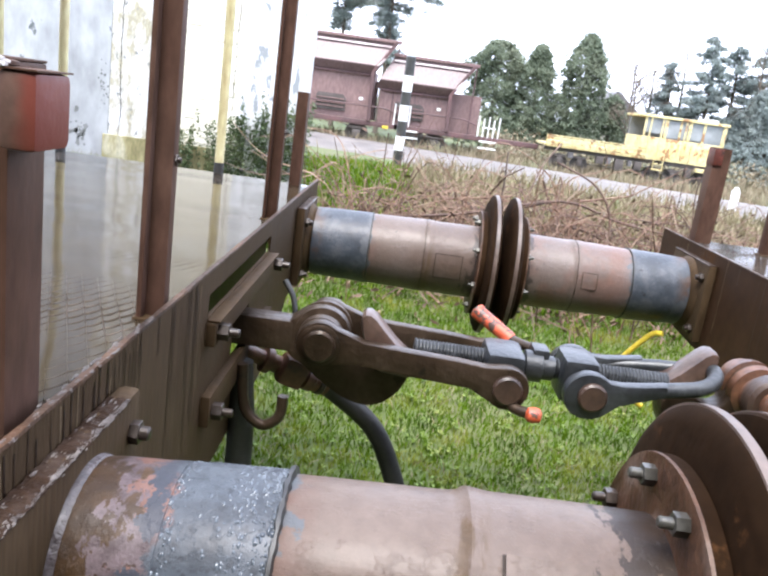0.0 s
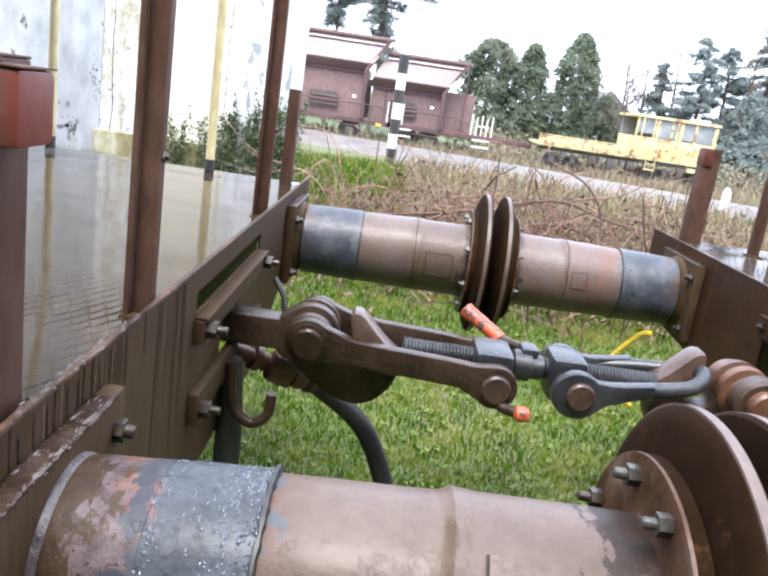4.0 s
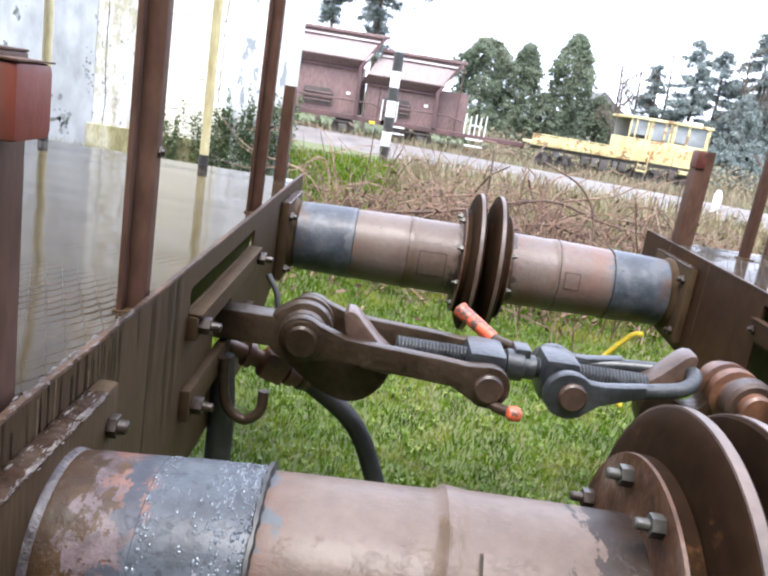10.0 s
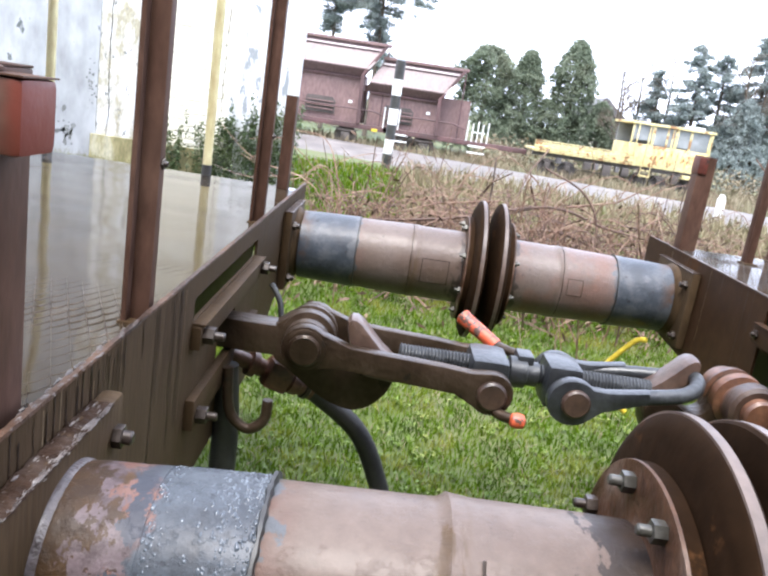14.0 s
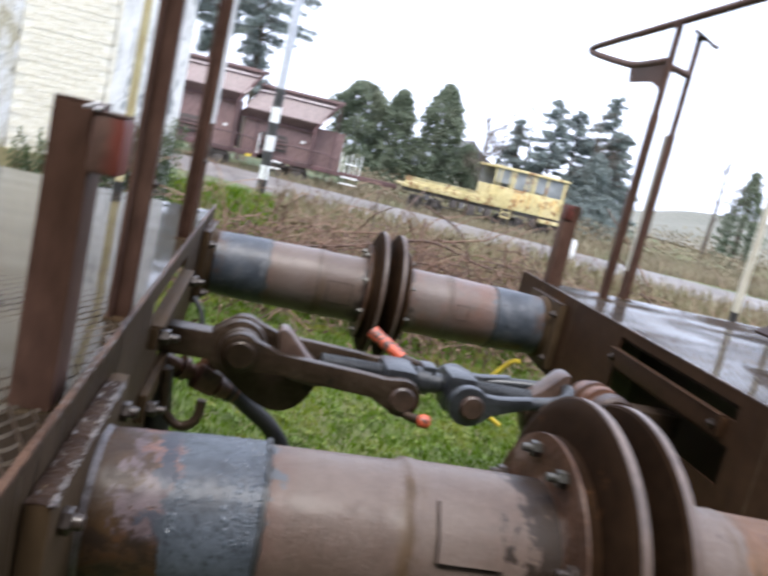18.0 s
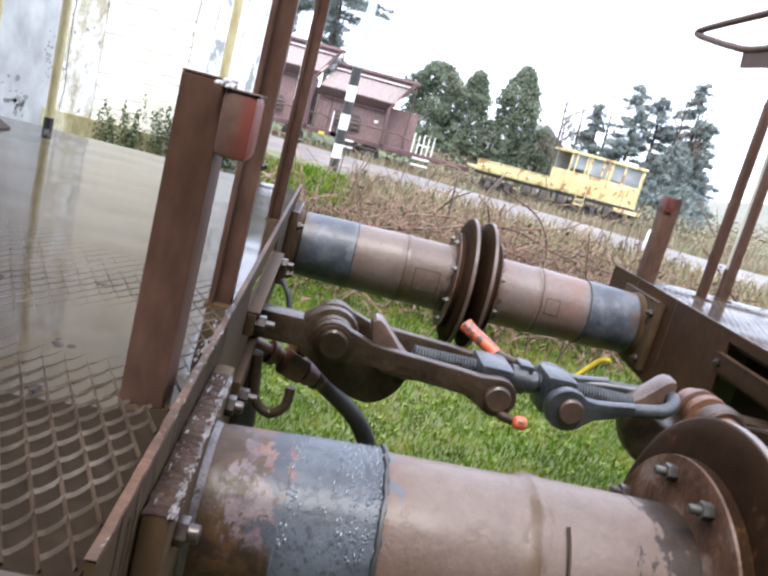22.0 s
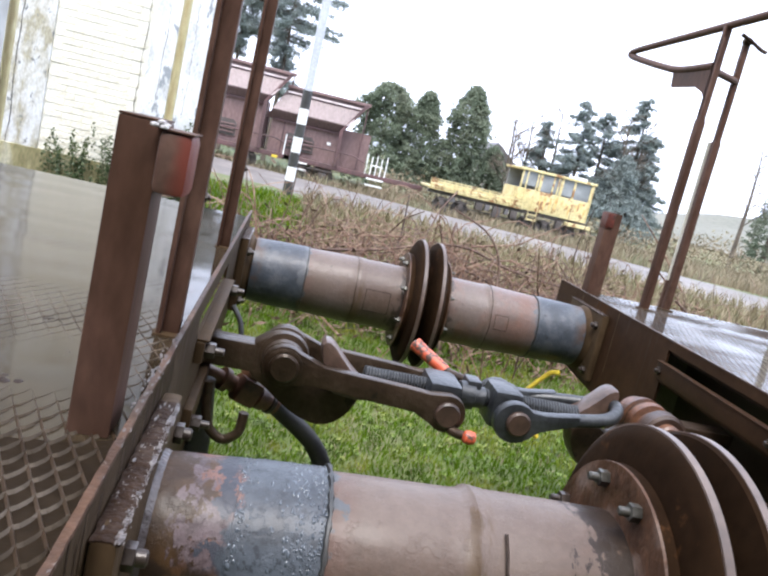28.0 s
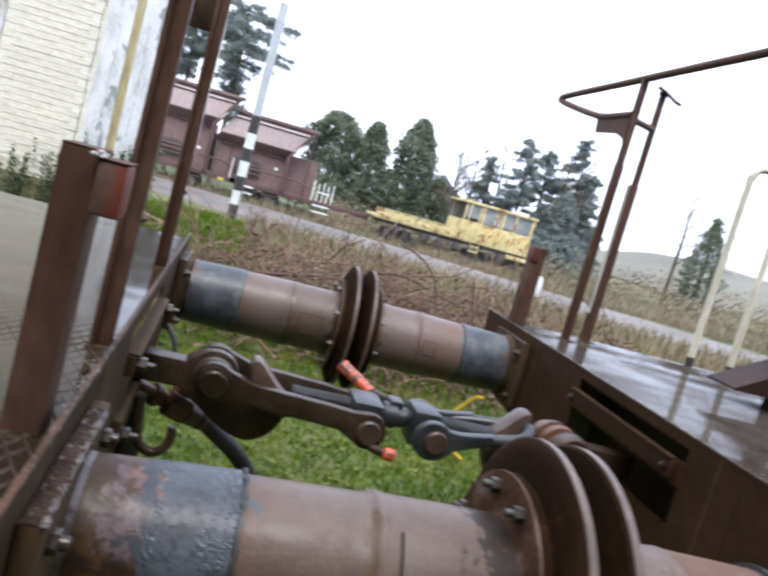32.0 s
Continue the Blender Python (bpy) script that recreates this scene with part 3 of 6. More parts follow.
    mx.inputs[7].default_value = (0.135, 0.033, 0.021, 1)
    link(m, mx.outputs[2], b.inputs["Base Color"])
    return m


M["head_paint"] = head_paint()
M["weld"] = mat("pale_weld_bead", [(0.024, 0.017, 0.015), (0.055, 0.043, 0.042), (0.095, 0.08, 0.08)], 0.45, scale=40, fine=120, bump=0.8, wet=0.1)

# ---- shapes ----
def box(x0, x1, y0, y1, z0, z1, bevel=0.0):
    bm = bmesh.new()
    bmesh.ops.create_cube(bm, size=1, matrix=Matrix.LocRotScale(((x0 + x1) / 2, (y0 + y1) / 2, (z0 + z1) / 2), None, (abs(x1 - x0), abs(y1 - y0), abs(z1 - z0))))
    if bevel:
        bmesh.ops.bevel(bm, geom=bm.edges[:], offset=bevel, segments=2, affect="EDGES", profile=0.6)
    return bm


def joined(*bms):
    out = bmesh.new()
    for b in bms:
        me = bpy.data.meshes.new("tmp")
        b.to_mesh(me)
        b.free()
        out.from_mesh(me)
        bpy.data.meshes.remove(me)
    return out


def moved(bm, m):
    bm.transform(m)
    return bm


def prism(outline, y0, y1, bevel=0.0, plane="xz"):
    """An outline extruded: in x and z along y, or in y and z along x."""
    bm = bmesh.new()
    put = (lambda a, b, d: (a, d, b)) if plane == "xz" else (lambda a, b, d: (d, a, b)) if plane == "yz" else (lambda a, b, d: (a, b, d))
    lo = [bm.verts.new(put(a, b, y0)) for a, b in outline]
    hi = [bm.verts.new(put(a, b, y1)) for a, b in outline]
    n = len(outline)
    bm.faces.new(lo), bm.faces.new(hi[::-1])
    for i in range(n):
        bm.faces.new((lo[i], hi[i], hi[(i + 1) % n], lo[(i + 1) % n]))
    bmesh.ops.recalc_face_normals(bm, faces=bm.faces[:])
    if bevel:
        caps = [e for e in bm.edges if len(e.link_faces) == 2 and any(len(f.verts) > 4 for f in e.link_faces)]
        bmesh.ops.bevel(bm, geom=caps, offset=bevel, segments=2, affect="EDGES", profile=0.6)
    return bm


def lathe(profile, cy, cz, seg=48, cx=0.0, wobble=0.0):
    """A profile of (x, radius) turned about an axis along x through y = cy, z = cz."""
    bm = bmesh.new()
    rings = []
    for x, r in profile:
        rings.append([bm.verts.new((cx + x, cy + max(r, 1e-4) * math.cos(a) * (1 + wobble * math.sin(3 * a + 9 * x)), cz + max(r, 1e-4) * math.sin(a))) for a in (2 * math.pi * i / seg for i in range(seg))])
    for a, b in zip(rings, rings[1:]):
        for i in range(seg):
            bm.faces.new((a[i], a[(i + 1) % seg], b[(i + 1) % seg], b[i]))
    bm.faces.new(rings[0][::-1]), bm.faces.new(rings[-1])
    bmesh.ops.recalc_face_normals(bm, faces=bm.faces[:])
    return bm


def catmull(pts, n=6):
    p = [Vector(q) for q in pts]
    p = [2 * p[0] - p[1], *p, 2 * p[-1] - p[-2]]
    out = []
    for i in range(1, len(p) - 2):
        for j in range(n):
            t = j / n
            out.append(0.5 * (2 * p[i] + (p[i + 1] - p[i - 1]) * t + (2 * p[i - 1] - 5 * p[i] + 4 * p[i + 1] - p[i + 2]) * t * t + (3 * p[i] - p[i - 1] - 3 * p[i + 1] + p[i + 2]) * t ** 3))
    return out + [p[-2]]


def tube(pts, r, seg=10, smooth=6, r_end=None):
    """A round rod along points; r_end tapers it."""
    pts = catmull(pts, smooth) if smooth and len(pts) > 2 else [Vector(q) for q in pts]
    bm = bmesh.new()
    rings, side = [], None
    for i, p in enumerate(pts):
        d = (pts[min(i + 1, len(pts) - 1)] - pts[max(i - 1, 0)]).normalized()
        if side is None:
            side = d.orthogonal().normalized()
        side = (side - d * side.dot(d)).normalized()
        up = d.cross(side)
        rad = r if r_end is None else r + (r_end - r) * i / (len(pts) - 1)
        rings.append([bm.verts.new(p + rad * (math.cos(a) * side + math.sin(a) * up)) for a in (2 * math.pi * k / seg for k in range(seg))])
    for a, b in zip(rings, rings[1:]):
        for i in range(seg):
            bm.faces.new((a[i], a[(i + 1) % seg], b[(i + 1) % seg], b[i]))
    bm.faces.new(rings[0][::-1]), bm.faces.new(rings[-1])
    bmesh.ops.recalc_face_normals(bm, faces=bm.faces[:])
    return bm


def mesh_ob(name, bm, material, smooth=True):
    me = bpy.data.meshes.new(name)
    bm.to_mesh(me)
    bm.free()
    me.materials.append(material)
    if smooth:
        me.shade_smooth()
        me.set_sharp_from_angle(angle=radians(35))
    return new(name, me)


def part(name, bm, material, parent, label="", smooth=True):
    ob = mesh_ob(name, bm, material, smooth)
    ob.parent = parent
    root = parent.parent or parent
    ob.matrix_parent_inverse = Matrix.Translation(-(root.location if parent.parent is None else Vector()))
    return tagged(ob, label)


def thing(name, label, category, at=(0, 0, 0), group="", kind=""):
    e = new(name)
    e.empty_display_size = 0.1
    e.location = at
    return tagged(e, label, category, group, kind)


def soup(name, verts, faces, material, kind="stuff", label="", category="", parent=None):
    me = bpy.data.meshes.new(name)
    me.from_pydata(verts, [], faces)
    me.materials.append(material)
    ob = new(name, me)
    ob.parent = parent
    return tagged(ob, label, category, "", kind)


rng = np.random.default_rng(7)

# ---- ground ----
def ground_height(x, y):
    bank = 0.25 * math.exp(-((y - 4.6) / 1.6) ** 2)
    f = min(1, max(0, (y - 22.5 + 0.25 * x) / 3))
    return bank - 0.22 * f * f * (3 - 2 * f) + 0.05 * noise.noise((x * 0.5, y * 0.5, 0)) * min(1, abs(y) / 3)


def ground_sheet():
    xs = np.concatenate([np.linspace(-2500, -60, 6), np.linspace(-45, -8, 12), np.linspace(-7, 9, 60), np.linspace(10, 50, 14), np.linspace(70, 2500, 6)])
    ys = np.concatenate([np.linspace(-2500, -30, 5), np.linspace(-20, -2, 8), np.linspace(-1.5, 9, 48), np.linspace(10, 60, 22), np.linspace(80, 2500, 6)])
    verts = [(x, y, ground_height(x, y) if abs(x) < 60 and -25 < y < 70 else -0.22 if y > 30 else 0.0) for y in ys for x in xs]
    w = len(xs)
    faces = [(j * w + i, j * w + i + 1, (j + 1) * w + i + 1, (j + 1) * w + i) for j in range(len(ys) - 1) for i in range(w - 1)]
    ob = soup("ground", verts, faces, M["soil"], "structure", "grassy damp ground with patches of soil", "ground")
    ob.data.shade_smooth()


ground_sheet()


def road_y(x, far):
    return (25.0 - 0.40 * x if far else 17.4 - 0.40 * x) - 0.004 * x * x


def road_sheet():
    xs = np.linspace(-40, 60, 60)
    verts, faces = [], []
    for x in xs:
        for k in range(5):
            y = road_y(x, 0) * (1 - k / 4) + road_y(x, 1) * k / 4
            verts.append((x, y, ground_height(x, y) - 0.04 if k in (0, 4) else 0.06 + 0.05 * math.sin(math.pi * k / 4)))
    for i in range(len(xs) - 1):
        for k in range(4):
            faces.append((i * 5 + k, (i + 1) * 5 + k, (i + 1) * 5 + k + 1, i * 5 + k + 1))
    ob = soup("road", verts, faces, M["asphalt"], "structure", "pale wet asphalt road crossing behind the brambles", "road")
    ob.data.shade_smooth()


road_sheet()


def blades(name, n, x0, x1, y0, y1, h0, h1, width, material, label, lean=0.4, keep=None, category="grass", base=ground_height):
    """Thin bent blades on the ground."""
    verts, faces = [], []
    while len(faces) < 2 * n:
        x, y = rng.uniform(x0, x1), rng.uniform(y0, y1)
        if keep and rng.random() > keep(x, y):
            continue
        z, h, a = base(x, y), rng.uniform(h0, h1), rng.uniform(0, 6.283)
        c, s, l, w = math.cos(a), math.sin(a), lean * h * rng.uniform(0.2, 1.3), width * rng.uniform(0.6, 1.4)
        d = rng.uniform(0, 6.283)
        ux, uy = math.cos(d) * l, math.sin(d) * l
        k = len(verts)
        verts += [(x - c * w, y - s * w, z - 0.01), (x + c * w, y + s * w, z - 0.01), (x + c * w * 0.8 + ux * 0.35, y + s * w * 0.8 + uy * 0.35, z + h * 0.6), (x - c * w * 0.8 + ux * 0.35, y - s * w * 0.8 + uy * 0.35, z + h * 0.6), (x + ux, y + uy, z + h)]
        faces += [(k, k + 1, k + 2, k + 3), (k + 3, k + 2, k + 4)]
    soup(name, verts, faces, material, "stuff", label, category)


def patchy(x, y):
    return 0.35 + 0.9 * noise.noise((x * 1.3, y * 1.3, 3))


blades("short_grass", 70000, -2.0, 2.4, 0.5, 4.2, 0.015, 0.055, 0.0032, M["grass"], "short wet green grass between the wagons", 0.9)
blades("dead_stalks", 5600, -2.0, 2.4, 0.6, 4.2, 0.02, 0.05, 0.0028, M["dry"], "dead straw among the green grass", 1.6)
blades("meadow_grass", 16000, -5, 4, 3.6, 16, 0.06, 0.18, 0.01, M["grass"], "rough green grass on the bank", 0.6, keep=lambda x, y: 1.0 if x < -0.15 and y > 5.6 else 0.3)
blades("dry_grass", 9000, -1.5, 9.0, 4.6, 9.5, 0.06, 0.28, 0.005, M["dry"], "dead straw-coloured grass in front of the road", 0.6, keep=lambda x, y: (patchy(x, y) + 0.15) * (0.1 if x < 0.0 and y > 5.4 else 1.0) * (0.35 if y < 5.2 and x < 2.2 else 1.0))
blades("dry_verge", 9000, -6, 26, 9.0, 16.0, 0.15, 0.5, 0.012, M["dry"], "dead straw-coloured grass along the road verge", 0.5, keep=lambda x, y: 0.0 if y > road_y(x, 0) - 0.2 else (0.04 if x < -0.1 else 1.0))
blades("dry_far_verge", 22000, -10, 30, 14, 30, 0.15, 0.5, 0.018, M["reed"], "dry brown grass between road and railway track", 0.5, keep=lambda x, y: 1.0 if y > road_y(x, 1) + 0.2 else 0.0)


def broad_weeds(n):
    verts, faces = [], []
    for _ in range(n):
        x, y = rng.uniform(-1.6, 1.8), rng.uniform(0.7, 3.2)
        z = ground_height(x, y)
        for _ in range(int(rng.integers(4, 8))):
            a, l, w, h = rng.uniform(0, 6.283), rng.uniform(0.012, 0.034), rng.uniform(0.004, 0.009), rng.uniform(0.015, 0.045)
            c, s, k = math.cos(a), math.sin(a), len(verts)
            verts += [(x, y, z + h * 0.4), (x + c * l * 0.5 - s * w, y + s * l * 0.5 + c * w, z + h), (x + c * l, y + s * l, z + h * 0.9), (x + c * l * 0.5 + s * w, y + s * l * 0.5 - c * w, z + h)]
            faces.append((k, k + 1, k + 2, k + 3))
    soup("broad_leaved_weeds", verts, faces, M["weed"], "stuff", "small broad-leaved weeds among the grass", "weeds")


broad_weeds(900)


def bramble(n, material, label, low, high):
    """Arching leafless canes, heaped in a low thicket."""
    verts, faces = [], []
    for _ in range(n):
        x, y = rng.uniform(-0.9, 5.5), rng.uniform(3.4, 5.6)
        if rng.random() < 0.55:
            x, y = max(-0.6, rng.normal(0.9, 0.8)), rng.normal(4.4, 0.5)
        z = ground_height(x, y)
        a, l, h = rng.uniform(0, 6.283), rng.uniform(0.3, 1.4), rng.uniform(low, high)
        r = rng.uniform(0.003, 0.008)
        dx, dy = math.cos(a) * l, math.sin(a) * l * 0.6
        pts = catmull([(x, y, z), (x + dx * 0.3 + rng.normal(0, 0.06), y + dy * 0.3 + rng.normal(0, 0.05), z + h * rng.uniform(0.5, 0.9)), (x + dx * 0.65 + rng.normal(0, 0.08), y + dy * 0.6, z + h * rng.uniform(0.7, 1.2)), (x + dx, y + dy, z + h * rng.uniform(0.2, 1.3))], 4)
        for j, p in enumerate(pts):
            rr = r * (1 - 0.7 * j / len(pts))
            for k in range(4):
                ang = k * 1.5708
                verts.append((p.x + rr * math.cos(ang), p.y + rr * 0.5 * math.sin(ang), p.z + rr * math.sin(ang)))
            if j:
                b = len(verts) - 8
                for k in range(4):
                    faces.append((b + k, b + (k + 1) % 4, b + 4 + (k + 1) % 4, b + 4 + k))
    soup("bramble_thicket", verts, faces, M[material], "stuff", label, "brambles")


bramble(400, "cane", "tangle of bare dark brown bramble canes on the bank", 0.12, 0.75)
bramble(260, "stick", "tangle of pale reddish bramble canes on the bank", 0.25, 0.95)


def litter(n):
    """Dead leaves and broken bits heaped under the canes."""
    verts, faces = [], []
    while len(faces) < n:
        x, y = rng.uniform(-1.2, 3.8), rng.normal(4.7, 0.6)
        z = ground_height(x, y) + abs(rng.normal(0, 0.2)) * (0.6 + 0.8 * noise.noise((x * 1.5, y * 1.5, 6)) + 0.5)
        a, c, k, s = Vector(rng.normal(0, 1, 3)).normalized(), Vector(rng.normal(0, 1, 3)).normalized(), len(verts), rng.uniform(0.008, 0.028)
        p = Vector((x, y, z))
        verts += [tuple(p - a * s * 1.6), tuple(p + c * s * 0.5), tuple(p + a * s * 1.6), tuple(p - c * s * 0.5)]
        faces.append((k, k + 1, k + 2, k + 3))
    soup("leaf_litter", verts, faces, M["litter"], "stuff", "dark red-brown dead leaves under the brambles", "leaf litter")


litter(24000)
for i in range(9):
    bx, by = rng.uniform(-0.9, 2.6), rng.uniform(3.9, 5.0)
    d, l, h = rng.choice((-1, 1)), rng.uniform(0.6, 1.5), rng.uniform(0.35, 0.8)
    z0 = ground_height(bx, by)
    pts = [(bx, by, z0), (bx + d * l * 0.25, by, z0 + h * rng.uniform(0.5, 0.9)), (bx + d * l * 0.6, by + 0.1, z0 + h * rng.uniform(0.75, 1.1)), (bx + d * l, by + 0.15, z0 + h * rng.uniform(0.4, 1.25))]
    tagged(mesh_ob("branch", tube(pts, 0.009, 6, 6, 0.004), M["cane"]), "arching bare red-brown bramble branch", "branch", "arching bramble branches")
for i in range(46):
    bx, by = rng.normal(0.9, 0.9), rng.normal(4.35, 0.35)
    a, l, tilt = rng.uniform(0, 6.283), rng.uniform(0.35, 1.1), rng.normal(0.1, 0.35)
    z0 = ground_height(bx, by) + 0.14 + abs(rng.normal(0, 0.22)) + l * 0.5 * abs(tilt)
    dx, dy, dz = math.cos(a) * l * 0.5, math.sin(a) * l * 0.3, l * 0.5 * tilt
    k = rng.normal(0, 0.05)
    tagged(mesh_ob("stick", joined(tube([(bx - dx, by - dy, z0 - dz), (bx, by, z0 + k), (bx + dx, by + dy, z0 + dz)], rng.uniform(0.006, 0.011), 6, 0, 0.004), tube([(bx, by, z0 + k), (bx + dx * 0.5 + k, by, z0 + dz * 0.5 + 0.12)], 0.004, 5, 0, 0.002)), M["stick" if i % 3 else "cane"]), "broken reddish-brown stick caught in the brambles", "stick", "broken sticks")
for i in range(9):
    bx, by = (rng.uniform(-0.5, 0.35), rng.uniform(4.6, 5.6)) if i < 5 else (rng.uniform(1.6, 3.6), rng.uniform(4.2, 5.4))
    h = rng.uniform(0.9, 1.35)
    z0 = ground_height(bx, by)
    tagged(mesh_ob("sapling", joined(tube([(bx, by, z0), (bx + rng.normal(0, 0.05), by, z0 + h * 0.5), (bx + rng.normal(0, 0.12), by, z0 + h)], 0.007, 5, 5, 0.002), *[tube([(bx, by, z0 + h * u), (bx + rng.normal(0, 0.16), by, z0 + h * (u + 0.22))], 0.004, 4, 0, 0.0015) for u in (0.35, 0.5, 0.62, 0.74)]), M["cane"]), "thin leafless brown sapling among the brambles", "sapling", "leafless saplings")

for pts, r, lab in (
    ([(-0.9, 4.2, 0.6), (0.1, 4.2, 0.75), (0.9, 4.3, 0.95), (1.4, 4.3, 0.85), (1.9, 4.3, 0.8)], 0.014, "long arching brown bramble branch"),
    ([(0.55, 4.0, 0.25), (1.1, 3.9, 0.5), (1.9, 3.9, 0.52), (2.6, 4.1, 0.6)], 0.02, "thick broken reddish branch lying in the brambles"),
    ([(1.2, 4.0, 0.2), (1.25, 4.05, 0.8), (1.12, 4.1, 1.1), (0.8, 4.2, 1.25)], 0.012, "upright curved brown bramble branch"),
    ([(0.46, 4.45, 0.8), (0.47, 4.45, 1.0), (0.46, 4.45, 1.26)], 0.012, "pale broken stick standing in the brambles"),
    ([(0.2, 4.2, 0.5), (0.9, 4.4, 0.75), (1.5, 4.6, 0.6), (1.9, 4.5, 0.3)], 0.012, "long bent bramble branch"),
    ([(-0.8, 4.0, 0.1), (-0.62, 4.0, 0.5), (-0.5, 4.05, 0.95), (-0.48, 4.0, 1.3)], 0.007, "thin upright dead stalk"),
    ([(1.75, 3.8, 0.1), (1.8, 3.8, 0.6), (1.72, 3.8, 1.15), (1.75, 3.75, 1.5)], 0.006, "thin upright dead stalk"),
):
    tagged(mesh_ob("branch", tube(pts, r, 6, 5, r * 0.5), M["cane"] if "pale" not in lab else M["rim"]), lab, "branch")

# ---- wagons ----
HX, ZB, YB, DECK, EDGE = 0.65, 1.062, 0.875, 1.185, 1.25
HEX = [(0.5, 0.866), (1, 0), (0.5, -0.866), (-0.5, -0.866), (-1, 0), (-0.5, 0.866)]


def side(s):
    """Left wagon as it is, right wagon turned about the middle of the coupling."""
    return Matrix.Identity(4) if s < 0 else pose(0, 0, 0, 0, 0, 180)


def hex_bolt(x, y, z, r=0.014, length=0.035, shank=0.5):
    """A nut with its bolt end, standing out towards +x from x."""
    nut = prism([(y + a * r, z + b * r) for a, b in HEX], x, x + length * 0.55, 0.0015, "yz")
    end = lathe([(0, r * shank), (length, r * shank), (length + 0.002, r * shank * 0.7)], y, z, 12, x)
    return joined(nut, end)


def crusted_lip(y0, y1, cz):
    """A rounded rough top of the flange, and the bead of crust along its outer edge."""
    bm = bmesh.new()
    n, k = 70, 7
    rows = []
    for i in range(n + 1):
        y = y0 + (y1 - y0) * i / n
        rows.append([bm.verts.new((-0.648 + 0.027 * j / (k - 1) + 0.002 * noise.noise((y * 60, j, 1)), y, cz + 0.1195 + 0.0022 * math.sin(math.pi * (0.08 + 0.84 * j / (k - 1))) + 0.0016 * noise.noise((y * 70, j * 0.9, 4)))) for j in range(k)])
    for a, b in zip(rows, rows[1:]):
        for j in range(k - 1):
            bm.faces.new((a[j], a[j + 1], b[j + 1], b[j]))
    bmesh.ops.recalc_face_normals(bm, faces=bm.faces[:])
    bmesh.ops.solidify(bm, geom=bm.faces[:], thickness=0.002)
    bead = bmesh.new()
    for i in range(420):
        y = rng.uniform(y0, y1)
        r = rng.uniform(0.0006, 0.0015) * (0.4 + 0.9 * abs(noise.noise((y * 25, 0, 9))) * 2)
        x = -0.6235 + rng.normal(0, 0.0018) if rng.random() < 0.7 else rng.uniform(-0.645, -0.625)
        bmesh.ops.create_icosphere(bead, subdivisions=1, radius=r, matrix=Matrix.LocRotScale((x, y, cz + 0.121), None, (1, 4.5, 0.6)))
    return bm, bead


def ragged_band(x, r, cy, cz, wide=1.0):
    """A thin raised band round the barrel with uneven edges."""
    bm = bmesh.new()
    n = 120
    rings = []
    for i in range(n):
        a = 2 * math.pi * i / n
        w = 0.0022 * wide + 0.0016 * wide * noise.noise((math.cos(a) * 9, math.sin(a) * 9, 2))
        o = 0.0012 * noise.noise((math.cos(a) * 6, math.sin(a) * 6, 7))
        rings.append([bm.verts.new((x + o + dx_, cy + (r + h) * math.cos(a), cz + (r + h) * math.sin(a))) for dx_, h in ((-w, 0.001), (-w * 0.5, 0.0046 * wide), (w * 0.5, 0.0046 * wide), (w, 0.0))])
    for i in range(n):
        a, b = rings[i], rings[(i + 1) % n]
        for j in range(3):
            bm.faces.new((a[j], a[j + 1], b[j + 1], b[j]))
    bmesh.ops.recalc_face_normals(bm, faces=bm.faces[:])
    return bm


def buffer(root, s, y, near):
    m = side(s)
    put = lambda bm: moved(bm, m)
    c, cz = y, ZB - 0.012 if near else ZB
    k = 0.012 if near else 0.0
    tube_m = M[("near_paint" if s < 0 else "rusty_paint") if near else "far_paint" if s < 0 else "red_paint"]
    dx = (0.034 if s < 0 else -0.034) if near else 0.0
    big, small = ((0.1155 if s < 0 else 0.111), 0.102) if near else (0.1165, 0.1125)
    mid = 0.1055 if near else 0.1125
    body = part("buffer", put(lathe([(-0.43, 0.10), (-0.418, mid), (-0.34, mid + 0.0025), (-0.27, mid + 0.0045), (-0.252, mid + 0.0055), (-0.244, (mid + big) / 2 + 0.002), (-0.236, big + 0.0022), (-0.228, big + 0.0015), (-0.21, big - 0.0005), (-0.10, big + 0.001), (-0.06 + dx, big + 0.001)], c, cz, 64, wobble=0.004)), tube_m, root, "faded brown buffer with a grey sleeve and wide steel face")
    part("sleeve", put(lathe([(-0.60 if not near else -0.53, small - 0.003), (-0.53, small if near else mid), (-0.5, small + 0.004 if near else mid + 0.001), (-0.418, mid + 0.003), (-0.4165, mid)], c, cz, 64)), tube_m, body, "wet blue-grey sleeve")
    part("sleeve_band", put(ragged_band(-0.4185, mid + 0.0005, c, cz, 1.7 if near else 1.0)), M["rubber"], body, "ragged black edge of the sleeve")
    if not near:
        part("seam", put(ragged_band(-0.243, (mid + big) / 2 + 0.0018, c, cz, 0.5)), M["rust_and_shade_dark"], body, "dark crack round the step")
    if near:
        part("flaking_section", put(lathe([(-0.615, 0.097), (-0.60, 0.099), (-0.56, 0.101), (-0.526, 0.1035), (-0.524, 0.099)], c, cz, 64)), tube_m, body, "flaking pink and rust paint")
    part("collar", put(lathe([(-0.632, small + (-0.002 if near else 0.008)), (-0.618, small - 0.003 if near else small + 0.005), (-0.61, small - 0.006 if near else small - 0.002), (-0.602, small - 0.012)], c, cz, 48)), M["weld" if near else "oxide"], body, "pale weld collar")
